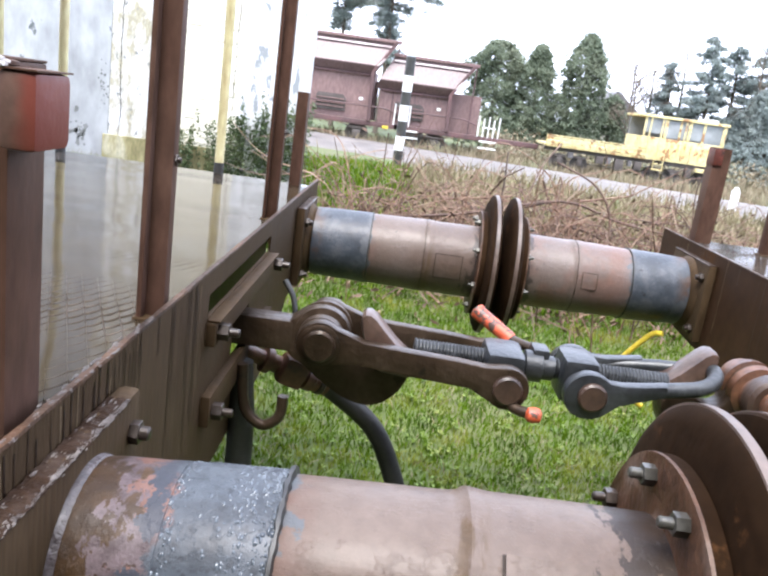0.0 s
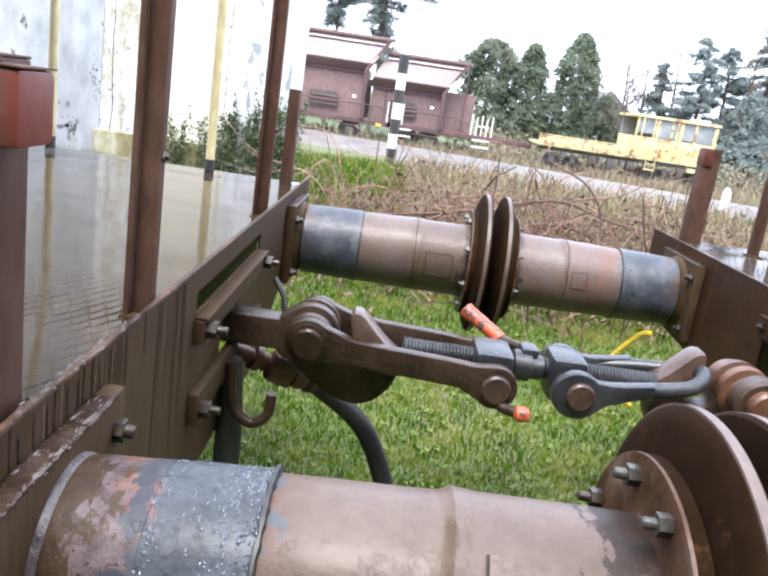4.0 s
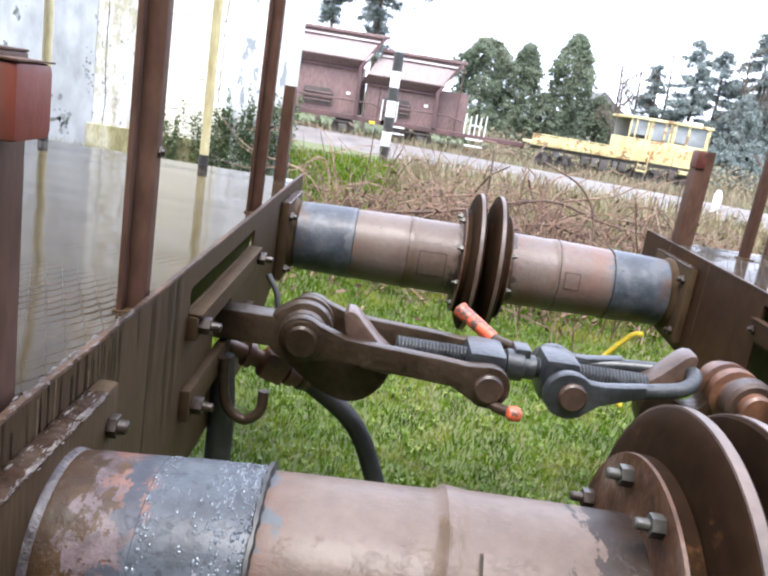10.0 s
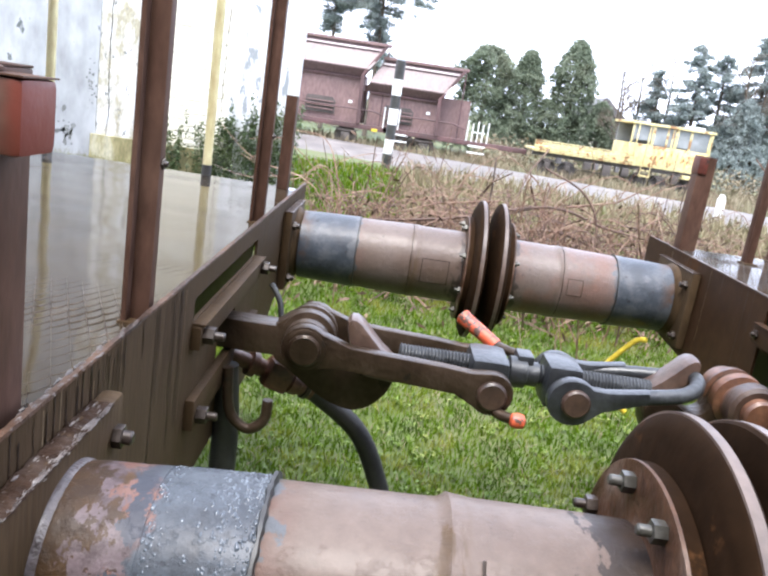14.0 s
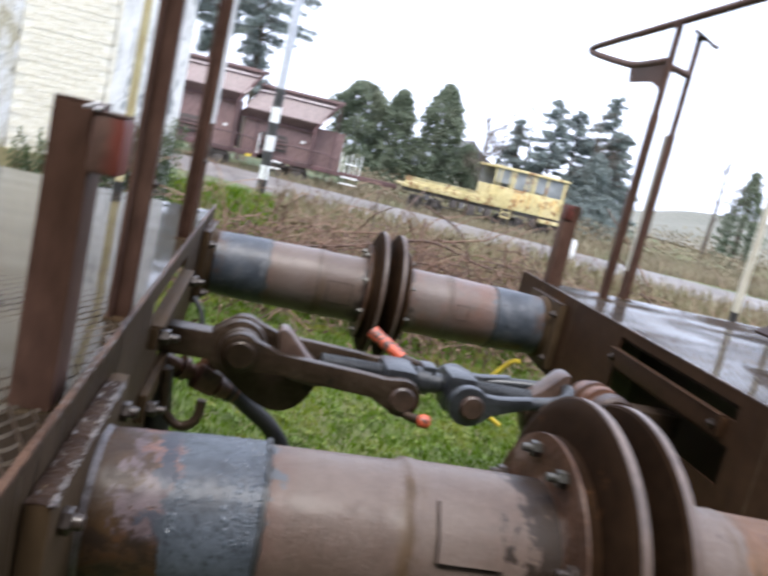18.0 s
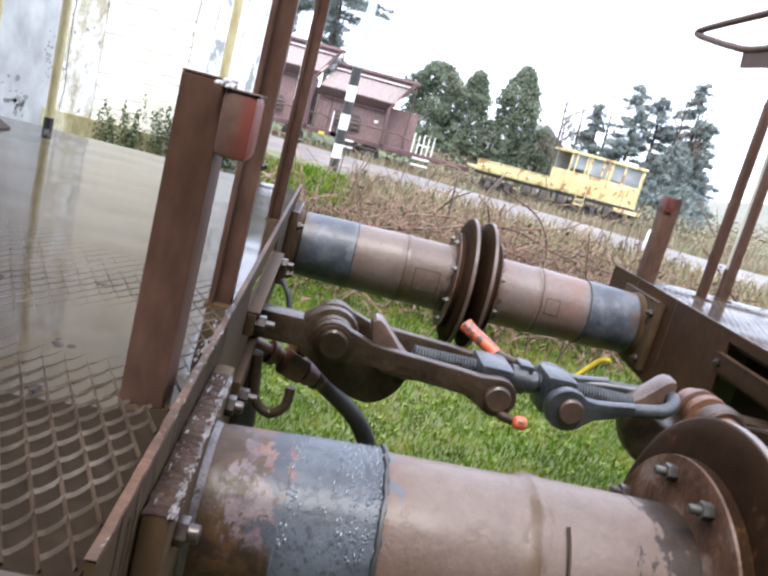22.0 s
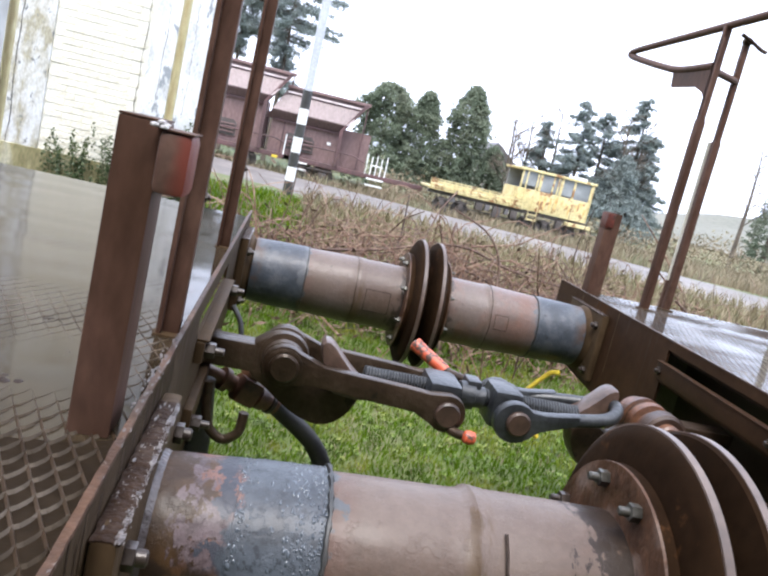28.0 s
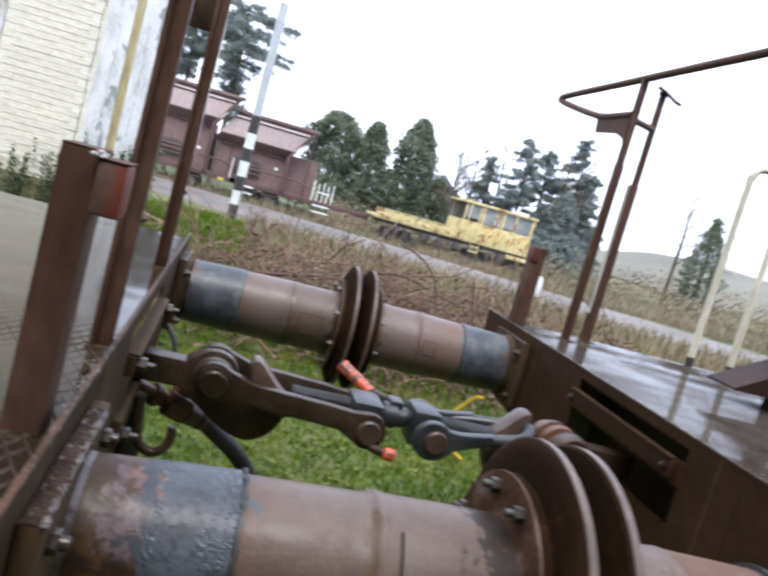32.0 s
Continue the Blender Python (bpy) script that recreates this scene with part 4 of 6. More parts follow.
    part("mounting_flange", put(box(-HX + 0.001, -0.622, c - (0.237 if near and s < 0 else 0.155), c + 0.155, cz - 0.125, cz + 0.121, 0.008)), M["oxide"], body)
    lip, bead = crusted_lip(c - (0.235 if near and s < 0 else 0.153), c + (0.115 if near else 0.153), cz)
    lip = part("flange_lip", put(lip), M["lichen"], body, "corroded brown and white top lip of the flange")
    tagged(part("lip_crust", put(bead), M["crust"], lip, "pale wet crust on the edge"), kind="stuff")
    out_y = -1 if s < 0 else 1
    for dy in (0.19 * out_y, -0.125 * out_y) if near else (-0.125, 0.125):
        for dz in (-0.09, 0.082 if near and dy * out_y > 0 else 0.076):
            part("bolt", put(hex_bolt(-0.622, c + dy, cz + dz, 0.0145, 0.021, 0.6)), M["bolt"], body)
    part("clamp_ring", put(lathe([(-0.075, 0.108), (-0.075, 0.166 + k), (-0.071, 0.169 + k), (-0.056, 0.169 + k)], c, cz, 64, dx)), M["disc"], body, "bolted ring behind the face")
    part("ring_edge", put(lathe([(-0.0756, 0.1655 + k), (-0.0753, 0.1692 + k), (-0.0715, 0.1698 + k), (-0.071, 0.168 + k)], c, cz, 64, dx)), M["rust_edge"], body, "thin rusty edge of the ring")
    part("buffer_face", put(lathe([(-0.056, 0.16), (-0.05, 0.205 + k), (-0.042, 0.222 + k), (-0.036, 0.2255 + k), (-0.026, 0.2255 + k), (-0.022, 0.222 + k), (-0.014, 0.19), (-0.006, 0.1), (-0.003, 0.02)], c, cz, 96, dx)), M["disc"], body, "round dark steel buffer face")
    part("face_rim", put(lathe([(-0.0385, 0.2245 + k), (-0.038, 0.2268 + k), (-0.027, 0.2268 + k), (-0.0265, 0.2245 + k)], c, cz, 96, dx)), M["rim"], body, "worn bright rim")
    for i, turn in enumerate((18, 64, 108, 152, 208, 252, 296, 342)):
        a = radians(90 + turn)
        bright = (near and s < 0 and i in (0, 7)) or not near
        part("ring_bolt", put(moved(hex_bolt(0, 0, 0, 0.0118 if near else 0.0105, 0.026 if near else 0.018, 0.5), Matrix.Translation((-0.075 + dx, c + (0.145 + k) * math.cos(a), cz + (0.145 + k) * math.sin(a))) @ pose(0, 0, 0, 0, 0, 180))), M["bolt_bright" if bright else "bolt"], body)
    a0 = 22 if near else -20 if s < 0 else -6
    xs = (-0.205, -0.122) if near or s < 0 else (-0.305, -0.26)
    sweep = 36 if near or s < 0 else 24
    skin = big if near or s < 0 else mid + 0.004
    plate = bmesh.new()
    flip = 1 if s < 0 else -1
    rows = [[plate.verts.new((x, c - flip * (skin + 0.0025) * math.cos(a), cz + (skin + 0.0025) * math.sin(a))) for a in (radians(a0 + sweep * q / 6) for q in range(7))] for x in xs]
    for i in range(6):
        plate.faces.new((rows[0][i], rows[0][i + 1], rows[1][i + 1], rows[1][i]))
    bmesh.ops.recalc_face_normals(plate, faces=plate.faces[:])
    bmesh.ops.solidify(plate, geom=plate.faces[:], thickness=-0.006)
    plate_ob = part("data_plate", put(plate), tube_m, body, "small curved plate painted over")
    rim = bmesh.new()
    hi = skin + 0.0018
    ring = [(x, radians(q)) for x, q in [(xs[0] - 0.0022, a0 - 1 + (sweep + 2) * i / 8) for i in range(9)] + [(xs[1] + 0.0022, a0 + sweep + 1 - (sweep + 2) * i / 8) for i in range(9)]]
    lo_, hi_ = ([rim.verts.new((x, c - flip * hi * math.cos(a), cz + hi * math.sin(a))) for x, a in half] for half in (ring[:9], ring[:8:-1]))
    for i in range(8):
        rim.faces.new((lo_[i], lo_[i + 1], hi_[i + 1], hi_[i]))
    bmesh.ops.recalc_face_normals(rim, faces=rim.faces[:])
    part("plate_joint", put(rim), M["rust_and_shade_dark"], plate_ob, "dark outline round the plate")
    return body


def drops(s, y, parent):
    """Rain drops standing on the grey sleeve."""
    verts, faces = [], []
    for _ in range(1900):
        x, a, r = rng.uniform(-0.525, -0.42), radians(rng.uniform(20, 165)), abs(rng.normal(0, 0.00095)) + 0.0006
        long = rng.uniform(0.8, 2.2)
        nrm = Vector((0, math.cos(a), math.sin(a)))
        c = Vector((x, y, ZB - 0.012)) + nrm * (0.1025 + (x + 0.53) * 0.055)
        u, v, k = Vector((1, 0, 0)), nrm.cross(Vector((1, 0, 0))), len(verts)
        for q in range(6):
            verts.append(c + (u * math.cos(q * 1.047) + v * math.sin(q * 1.047) * long) * r)
        for q in range(6):
            verts.append(c + (u * math.cos(q * 1.047) + v * math.sin(q * 1.047) * long) * r * 0.6 + nrm * r * 0.5)
        verts.append(c + nrm * r * 0.62)
        for q in range(6):
            n = (q + 1) % 6
            faces += [(k + q, k + n, k + 6 + n, k + 6 + q), (k + 6 + q, k + 6 + n, k + 12)]
    ob = soup("rain_water", verts, faces, M["drop"], "stuff", "rain drops", "", parent)
    ob.data.shade_smooth()


M["drop"] = mat("rain_drop", [(0.045, 0.053, 0.064), (0.08, 0.092, 0.105)], 0.1, scale=20, fine=100, bump=0, wet=0.1, gloss_var=0.02)


def hook(root, s):
    m = side(s)
    out = [(-0.54, 1.062), (-0.51, 1.085), (-0.482, 1.096), (-0.45, 1.09), (-0.425, 1.07), (-0.412, 1.03), (-0.398, 1.005), (-0.37, 1.0), (-0.33, 1.02), (-0.29, 1.015), (-0.271, 0.99), (-0.284, 0.945), (-0.315, 0.908), (-0.356, 0.892), (-0.405, 0.902), (-0.45, 0.926), (-0.5, 0.962), (-0.54, 0.992)]
    out = [(p.x, p.y) for p in catmull([(x, z, 0) for x, z in out + out[:1]], 4)[:-1]]
    h = part("drawhook", moved(prism(out, -0.032, 0.032, 0.009), m), M["forged"], root, "heavy forged iron drawhook")
    part("horn", moved(moved(prism([(-0.376, 0.995), (-0.386, 1.03), (-0.397, 1.06), (-0.404, 1.085), (-0.404, 1.1), (-0.397, 1.109), (-0.385, 1.109), (-0.371, 1.1), (-0.35, 1.078), (-0.325, 1.053), (-0.296, 1.03), (-0.268, 1.004), (-0.268, 0.985), (-0.30, 0.98), (-0.35, 0.985)], -0.034, 0.034, 0.014), Matrix.Translation((0.016, -0.035, 0))), m), M["horn"], h, "worn brown hook tip")
    part("shank", moved(box(-0.70, -0.53, -0.033, 0.033, 0.992, 1.06, 0.006), m), M["forged"], h)
    part("hook_boss", moved(moved(lathe([(-0.074, 0.036), (-0.07, 0.047), (-0.05, 0.049), (-0.046, 0.043), (-0.038, 0.043), (-0.034, 0.058), (-0.012, 0.06), (-0.008, 0.05), (0.008, 0.05), (0.012, 0.06), (0.034, 0.058), (0.038, 0.043), (0.046, 0.043), (0.05, 0.049), (0.07, 0.047), (0.074, 0.036)], 0, 0, 40), Matrix.Translation((-0.468, 0, 1.042)) @ pose(0, 0, 0, 0, 0, 90)), m), M["forged" if s < 0 else "red_rust"], h, "" if s < 0 else "rusty red ringed boss")
    return h


def flood(y):
    """How far the water has risen across the deck, from the near edge on."""
    f = min(1, max(0, (y + 1.12) / 0.95))
    return f * f * (3 - 2 * f)


def puddle(x, y):
    """Deeper water by the short stake."""
    return 0.0042 * math.exp(-((x + 0.82) / 0.17) ** 2 - ((y + 0.78) / 0.17) ** 2)


def lattice(w, s, x1):
    """Raised diamonds: straight brown ridges, and bowed wet ridges between them."""
    m = side(s)
    straight, bowed = ([], []), ([], [])

    def ridge(store, p, q, hw, hgt):
        d = q - p
        nrm = Vector((d.y, -d.x, 0)).normalized() * hw
        k = len(store[0])
        store[0].extend(tuple(m @ v) for v in (p - nrm, p + nrm, p + Vector((0, 0, hgt)), q - nrm, q + nrm, q + Vector((0, 0, hgt))))
        store[1].extend(((k, k + 3, k + 5, k + 2), (k + 1, k + 2, k + 5, k + 4)))

    lim, y_lo, y_hi = -2.1, -EDGE + 0.02, EDGE - 0.02
    A, B, GA, GB, KA, KB = 0.45, 0.44, 0.0257, 0.0235, -1.3715, -0.2776
    on = lambda x, y: lim < x < x1 - 0.004 and y_lo < y < y_hi
    for i in range(-60, 60):
        k = KA + i * GA
        ya, yb = sorted(((k - lim) / A, (k - x1 + 0.004) / A))
        ya, yb = max(ya, y_lo), min(yb, y_hi)
        if yb - ya > 0.01:
            ridge(straight, Vector((k - A * ya, ya, DECK)), Vector((k - A * yb, yb, DECK)), 0.002, 0.0042)
    step = GA / (A + B)
    for i in range(-100, 40):
        k = KB + i * GB
        y = y_lo
        c0 = math.ceil((k + (A + B) * y_lo - KA) / GA)
        for j in range(c0, c0 + 100):
            y = (KA + j * GA - k) / (A + B)
            if not (on(k + B * y, y) and on(k + B * (y + step), y + step)):
                continue
            bow = 0.0042 + 0.001 * math.sin(3.1 * i + 1.7 * j)
            pts = [Vector((k + B * (y + step * f) + 0.28 * bow * 4 * f * (1 - f), y + step * f - bow * 4 * f * (1 - f), DECK)) for f in (0, 0.3, 0.7, 1)]
            for p, q in zip(pts, pts[1:]):
                ridge(bowed, p, q, 0.0014, 0.0043)
    for nm, store, mm, lab in (("deck_lattice", straight, "ridge", "straight brown raised ridges"), ("bowed_lattice", bowed, "ridge_wet", "bowed wet ridges between the straight ones")):
        me = bpy.data.meshes.new(nm)
        me.from_pydata(store[0], [], store[1])
        bm = bmesh.new()
        bm.from_mesh(me)
        bpy.data.meshes.remove(me)
        tagged(part(nm, bm, M[mm], w, lab, False), kind="stuff")
    part("edge_ledge", moved(box(-4.2, x1, -EDGE, -EDGE + 0.013, DECK - 0.002, DECK + 0.003, 0.001), m), M["ridge"], w, "wet ledge along the deck")


def rust_runs(n, seed):
    """Thin runs down the face of the end plate, tapering to a drop."""
    r = random.Random(seed)
    bm = bmesh.new()
    for _ in range(n):
        y = r.choice((r.uniform(-1.2, -0.35), r.uniform(-1.0, -0.35), r.uniform(0.3, 1.2)))
        z, l, w = 1.2145 - abs(r.gauss(0, 0.012)), 0.05 + 0.26 * r.random() ** 1.2, r.uniform(0.0005, 0.0018)
        k = 8
        rows = []
        for i in range(k + 1):
            f = i / k
            ww = w * (1 - 0.5 * f + (0.5 if i == k - 1 else 0)) * r.uniform(0.8, 1.2)
            yy = y + 0.002 * noise.noise((y * 40, f * 3, 1))
            rows.append([bm.verts.new((-HX + 0.0006, yy - ww, z - l * f)), bm.verts.new((-HX + 0.0006, yy + ww, z - l * f))])
        for a, c in zip(rows, rows[1:]):
            bm.faces.new((a[0], a[1], c[1], c[0]))
    bmesh.ops.recalc_face_normals(bm, faces=bm.faces[:])
    return bm


def worn_edge():
    """The top of the end plate, a thin edge worn uneven."""
    bm = bmesh.new()
    n = 240
    rows = []
    for i in range(n + 1):
        y = -EDGE - 0.001 + (2 * EDGE + 0.002) * i / n
        d, e = 0.0012 * noise.noise((y * 30, 0, 3)), 0.0012 * noise.noise((y * 55, 4, 3))
        rows.append([bm.verts.new(p) for p in ((-HX - 0.0085 + d, y, 1.2145), (-HX - 0.0075 + d, y, 1.2178 + e), (-HX + 0.0005 + e, y, 1.2182 + d), (-HX + 0.0012 + e, y, 1.2145))])
    for a, b in zip(rows, rows[1:]):
        for j in range(3):
            bm.faces.new((a[j], b[j], b[j + 1], a[j + 1]))
    bmesh.ops.recalc_face_normals(bm, faces=bm.faces[:])
    return bm


def edge_crust():
    bm = bmesh.new()
    for i in range(200):
        y = rng.normal(-0.78, 0.1) if i % 3 == 0 else rng.uniform(-EDGE, EDGE)
        r = rng.uniform(0.0005, 0.0011) * (2.0 if i % 3 == 0 else 1.0)
        x = -HX + rng.normal(0, 0.0012) if i % 3 else -HX + rng.uniform(-0.016, 0.002)
        bmesh.ops.create_icosphere(bm, subdivisions=1, radius=r, matrix=Matrix.LocRotScale((x, y, 1.2178 if x > -HX - 0.01 else 1.213), None, (1, 3.5, 0.7)))
    return bm


def wagon(s):
    m = side(s)
    put = lambda bm: moved(bm, m)
    w = thing("flat_wagon", "brown flat wagon with a wet steel deck, stakes and buffers", "wagon", (1.6 * s, 0, 0), "coupled wagons")
    # headstock: a deep plate with a slot and the hole for the hook
    bm = bmesh.new()
    ys, low = (-EDGE, -0.70, -0.42, -0.30, -0.08, 0.08, 0.30, 0.42, 0.70, EDGE), (0.94, 0.905, 0.79, 0.79, 0.79, 0.79, 0.79, 0.79, 0.905, 0.94)
    zs = (None, 0.972, 1.08, 1.13, 1.172, 1.215) if s < 0 else (None, 0.99, 1.085, 1.148, 1.186, 1.215)
    vs = [[bm.verts.new((-HX, yy, lw if zz is None else zz)) for zz in zs] for yy, lw in zip(ys, low)]
    for i in range(9):
        for j in range(5):
            if not ((3 <= i <= 5 and j == 3) or (i == 4 and j == 1) or (s > 0 and 3 <= i <= 5 and j == 1)):
                bm.faces.new((vs[i][j], vs[i + 1][j], vs[i + 1][j + 1], vs[i][j + 1]))
    bmesh.ops.recalc_face_normals(bm, faces=bm.faces[:])
    bm.normal_update()
    if bm.faces[:][0].normal.x < 0:
        bmesh.ops.reverse_faces(bm, faces=bm.faces[:])
    bmesh.ops.solidify(bm, geom=bm.faces[:], thickness=0.007)
    hs = part("headstock", put(bm), M["oxide" if s < 0 else "oxide_plain"], w, "deep rain-streaked brown end plate" if s < 0 else "deep smooth brown end plate with rust stains", False)
    part("top_edge", put(worn_edge()), M["edge"], hs, "chipped rusty top edge")
    tagged(part("dark_run", put(rust_runs(64 if s < 0 else 16, 3)), M["rust_and_shade_dark"], hs, "dark rain and rust runs"), kind="stuff")
    tagged(part("pale_run", put(rust_runs(16 if s < 0 else 5, 8)), M["run_pale"], hs, "pale runs"), kind="stuff")
    tagged(part("edge_crust", put(edge_crust()), M["crust"], hs, "crumbs of pale crust on the edge"), kind="stuff")
    part("upper_guide_bar", put(joined(box(-HX, -0.632, -0.31, 0.31 if s < 0 else 0.275, 1.08 if s < 0 else 1.098, 1.123 if s < 0 else 1.146, 0.003), box(-HX, -0.626, -0.305, 0.305 if s < 0 else 0.27, 1.124 if s < 0 else 1.147, 1.1285 if s < 0 else 1.151, 0.0015))), M["oxide" if s < 0 else "oxide_plain"], hs, "angle bar with bolts under the slot")
    if s < 0:
        part("lower_guide_bar", put(box(-HX, -0.632, -0.31, 0.31, 0.925, 0.985, 0.003)), M["oxide"], hs)
    for yy in (-0.285, 0.285) if s < 0 else (-0.285, 0.25):
        for zz in (1.104, 0.95) if s < 0 else (1.122,):
            part("bolt", put(hex_bolt(-0.632, yy, zz, 0.0165 if s < 0 else 0.012, 0.036 if s < 0 else 0.014)), M["bolt"], hs)
    # added dark sheet paints in the shade behind slot and hook opening
    part("slot_back", put(box(-HX - 0.15, -HX - 0.135, -0.4, 0.4, 1.0 if s < 0 else 0.9, 1.172)), M["rust_and_shade_dark"], hs, "added dark sheet for the shade inside the slot")
    # unseen frame beam, raised to keep light out of the slot
    part("rear_beam", put(box(-HX - 0.26, -HX - 0.16, -1.2, 1.2, 0.85, 1.172)), M["underframe"], w)
    hook(w, s)
    nb = [buffer(w, s, -YB * (1 if s < 0 else -1), True), buffer(w, s, YB * (1 if s < 0 else -1), False)]
    if s < 0:
        drops(s, -YB, nb[0])
    # deck, its raised lattice and the water lying on it
    x1 = -HX - 0.014
    part("deck", put(box(-4.2, x1, -EDGE, EDGE, DECK - 0.012, DECK)), M["deck"], w, "wet brown steel deck with a raised diamond pattern", False)
    lattice(w, s, x1)
    film = bmesh.new()
    n = 130
    g = [[film.verts.new((-4.2 + (x1 + 4.2) * i / n, -EDGE + 2 * EDGE * j / n, DECK - 0.0012 + 0.0056 * flood(-EDGE + 2 * EDGE * j / n) + 0.0009 * noise.noise((i * 0.107, j * 0.154, 5)) + puddle(-4.2 + (x1 + 4.2) * i / n, -EDGE + 2 * EDGE * j / n))) for j in range(n + 1)] for i in range(n + 1)]
    for i in range(n):
        for j in range(n):
            film.faces.new((g[i][j], g[i + 1][j], g[i + 1][j + 1], g[i][j + 1]))
    if s > 0:
        bmesh.ops.translate(film, vec=(0, 0, -0.0012), verts=film.verts[:])
        bmesh.ops.transform(film, matrix=Matrix.Diagonal((1, -1, 1, 1)), verts=film.verts[:])
        bmesh.ops.reverse_faces(film, faces=film.faces[:])
    part("water_film", put(film), M["water"], w, "shallow muddy rain water")
    for yy in (-EDGE, EDGE):
        part("side_sill", put(box(-4.2, x1, yy - 0.006 if yy > 0 else yy - 0.012, yy + 0.012 if yy > 0 else yy + 0.006, 0.95, DECK + 0.001)), M["post"], w)
    part("frame_beam", put(joined(box(-4.2, -0.9, -0.6, -0.5, 0.75, 1.17), box(-4.2, -0.9, 0.5, 0.6, 0.75, 1.17))), M["underframe"], w)
    for x in (-1.7, -3.5):
        ws = part("axle", put(moved(lathe([(-0.9, 0.07), (0.9, 0.07)], 0, 0, 20), Matrix.Translation((x, 0, 0.42)) @ pose(0, 0, 0, 0, 0, 90))), M["underframe"], w)
        for yy in (-0.75, 0.75):
            part("wheel", put(moved(lathe([(-0.065, 0.2), (-0.065, 0.42), (0.0, 0.415), (0.065, 0.41), (0.065, 0.2)], 0, 0, 40), Matrix.Translation((x, yy, 0.42)) @ pose(0, 0, 0, 0, 0, 90))), M["underframe"], ws)
            part("axle_guard", put(box(x - 0.12, x + 0.12, yy * 1.3 - 0.05, yy * 1.3 + 0.05, 0.3, 0.9, 0.01)), M["underframe"], ws)
    return w


left = wagon(-1)
right = wagon(1)
for yy in (-0.75, 0.75):
    tagged(mesh_ob("rail", joined(box(-40, 40, yy - 0.035, yy + 0.035, -0.04, 0.0), box(-40, 40, yy - 0.009, yy + 0.009, -0.13, -0.04), box(-40, 40, yy - 0.06, yy + 0.06, -0.15, -0.13)), M["rusty_pin"]), "rusty rail sunk in the grass under the wagons", "rail", "", "structure")


def stake(root, x0, x1, y0, y1, top, label):
    """A folding stake: hollow channel with a hinge sleeve and its pin."""
    p = part("stake", box(x0, x1, y0, y1, DECK, top, 0.003), M["post"], root, label)
    part("cap", box(x0, x1, y0, y1, top, top + 0.0025, 0.001), M["post"], p)
    return p


# stakes and uprights of the left wagon
st = stake(left, -0.722, -0.676, -0.935, -0.868, 1.532, "short brown steel stake with a hinge sleeve")
part("hinge_sleeve", box(-0.676, -0.642, -0.957, -0.892, 1.462, 1.526, 0.008), M["head_paint"], st, "red primer hinge sleeve")
part("sleeve_top", joined(box(-0.676, -0.642, -0.957, -0.892, 1.526, 1.5275), box(-0.682, -0.668, -0.95, -0.93, 1.5275, 1.533, 0.004)), M["post"], st)
crumbs = bmesh.new()
for i in range(9):
    bmesh.ops.create_icosphere(crumbs, subdivisions=1, radius=rng.uniform(0.0025, 0.0045), matrix=Matrix.LocRotScale((rng.uniform(-0.684, -0.668), rng.uniform(-0.957, -0.94), 1.531 + rng.uniform(-0.003, 0.004)), None, (1.4, 1.0, 0.7)))
tagged(part("joint_crust", crumbs, M["crust_white"], st, "white wet crust in the joint"), kind="stuff")
for y in (-0.50, 0.445):
    u = part("upright", joined(box(-0.70, -0.665, y - 0.012, y + 0.012, DECK, 2.45, 0.003), box(-0.70, -0.692, y - 0.03, y + 0.012, DECK, 2.45, 0.002)), M["post"], left, "tall brown angle-iron upright")
    part("bolt", hex_bolt(-0.665, y, 1.42, 0.009, 0.006), M["bolt"], u)
    part("foot", box(-0.705, -0.662, y - 0.032, y + 0.018, DECK, DECK + 0.007, 0.002), M["oxide"], u)
cs = stake(left, -0.752, -0.712, 1.19, 1.245, 1.52, "short brown corner stake with a white tube on top")
part("white_tube", tube([(-0.732, 1.218, 1.52), (-0.732, 1.218, 2.05), (-0.76, 1.218, 2.14), (-0.83, 1.218, 2.18)], 0.022, 14), M["white_tube"], cs, "white painted tube")
part("tube_plate", box(-0.86, -0.73, 1.205, 1.215, 1.98, 2.12, 0.003), M["forged"], cs, "grey plate on the tube")


def grab_hoop(root, xa, xb, y, top, label, low=1.225, paint="cream"):
    """A cream handrail hoop with black lower legs on the side of the wagon."""
    h = part("handrail", tube([(xa, y, low), (xa, y, top - 0.12), (xa * 0.97 + xb * 0.03, y, top - 0.05), (xa * 0.8 + xb * 0.2, y, top), (xa * 0.2 + xb * 0.8, y, top), (xa * 0.03 + xb * 0.97, y, top - 0.05), (xb, y, top - 0.12), (xb, y, low)], 0.0165, 14, 8), M[paint], root, label)
    for x in (xa, xb):
        part("leg_end", tube([(x, y, low + 0.004), (x, y, 1.02)], 0.018, 14), M["black"], h, "black painted lower end")
    return h


def grab_pole(root, x, y, top, label, low=1.225, bend=0.16):
    h = part("handrail", tube([(x, y, low), (x, y, top - 0.1), (x + bend * 0.2, y, top - 0.02), (x + bend, y, top)], 0.0165, 14, 8), M["cream"], root, label)
    part("leg_end", tube([(x, y, low + 0.004), (x, y, 1.02)], 0.018, 14), M["black"], h, "black painted lower end")


grab_pole(left, -1.022, 1.24, 2.17, "cream handrail bent at the top with a black lower end")
grab_hoop(left, -1.615, -1.85, 1.24, 2.3, "cream handrail hoop with black lower ends")
grab_hoop(right, 1.685, 1.9, 1.27, 2.14, "pale cream handrail hoop with black lower ends", paint="cream_pale")
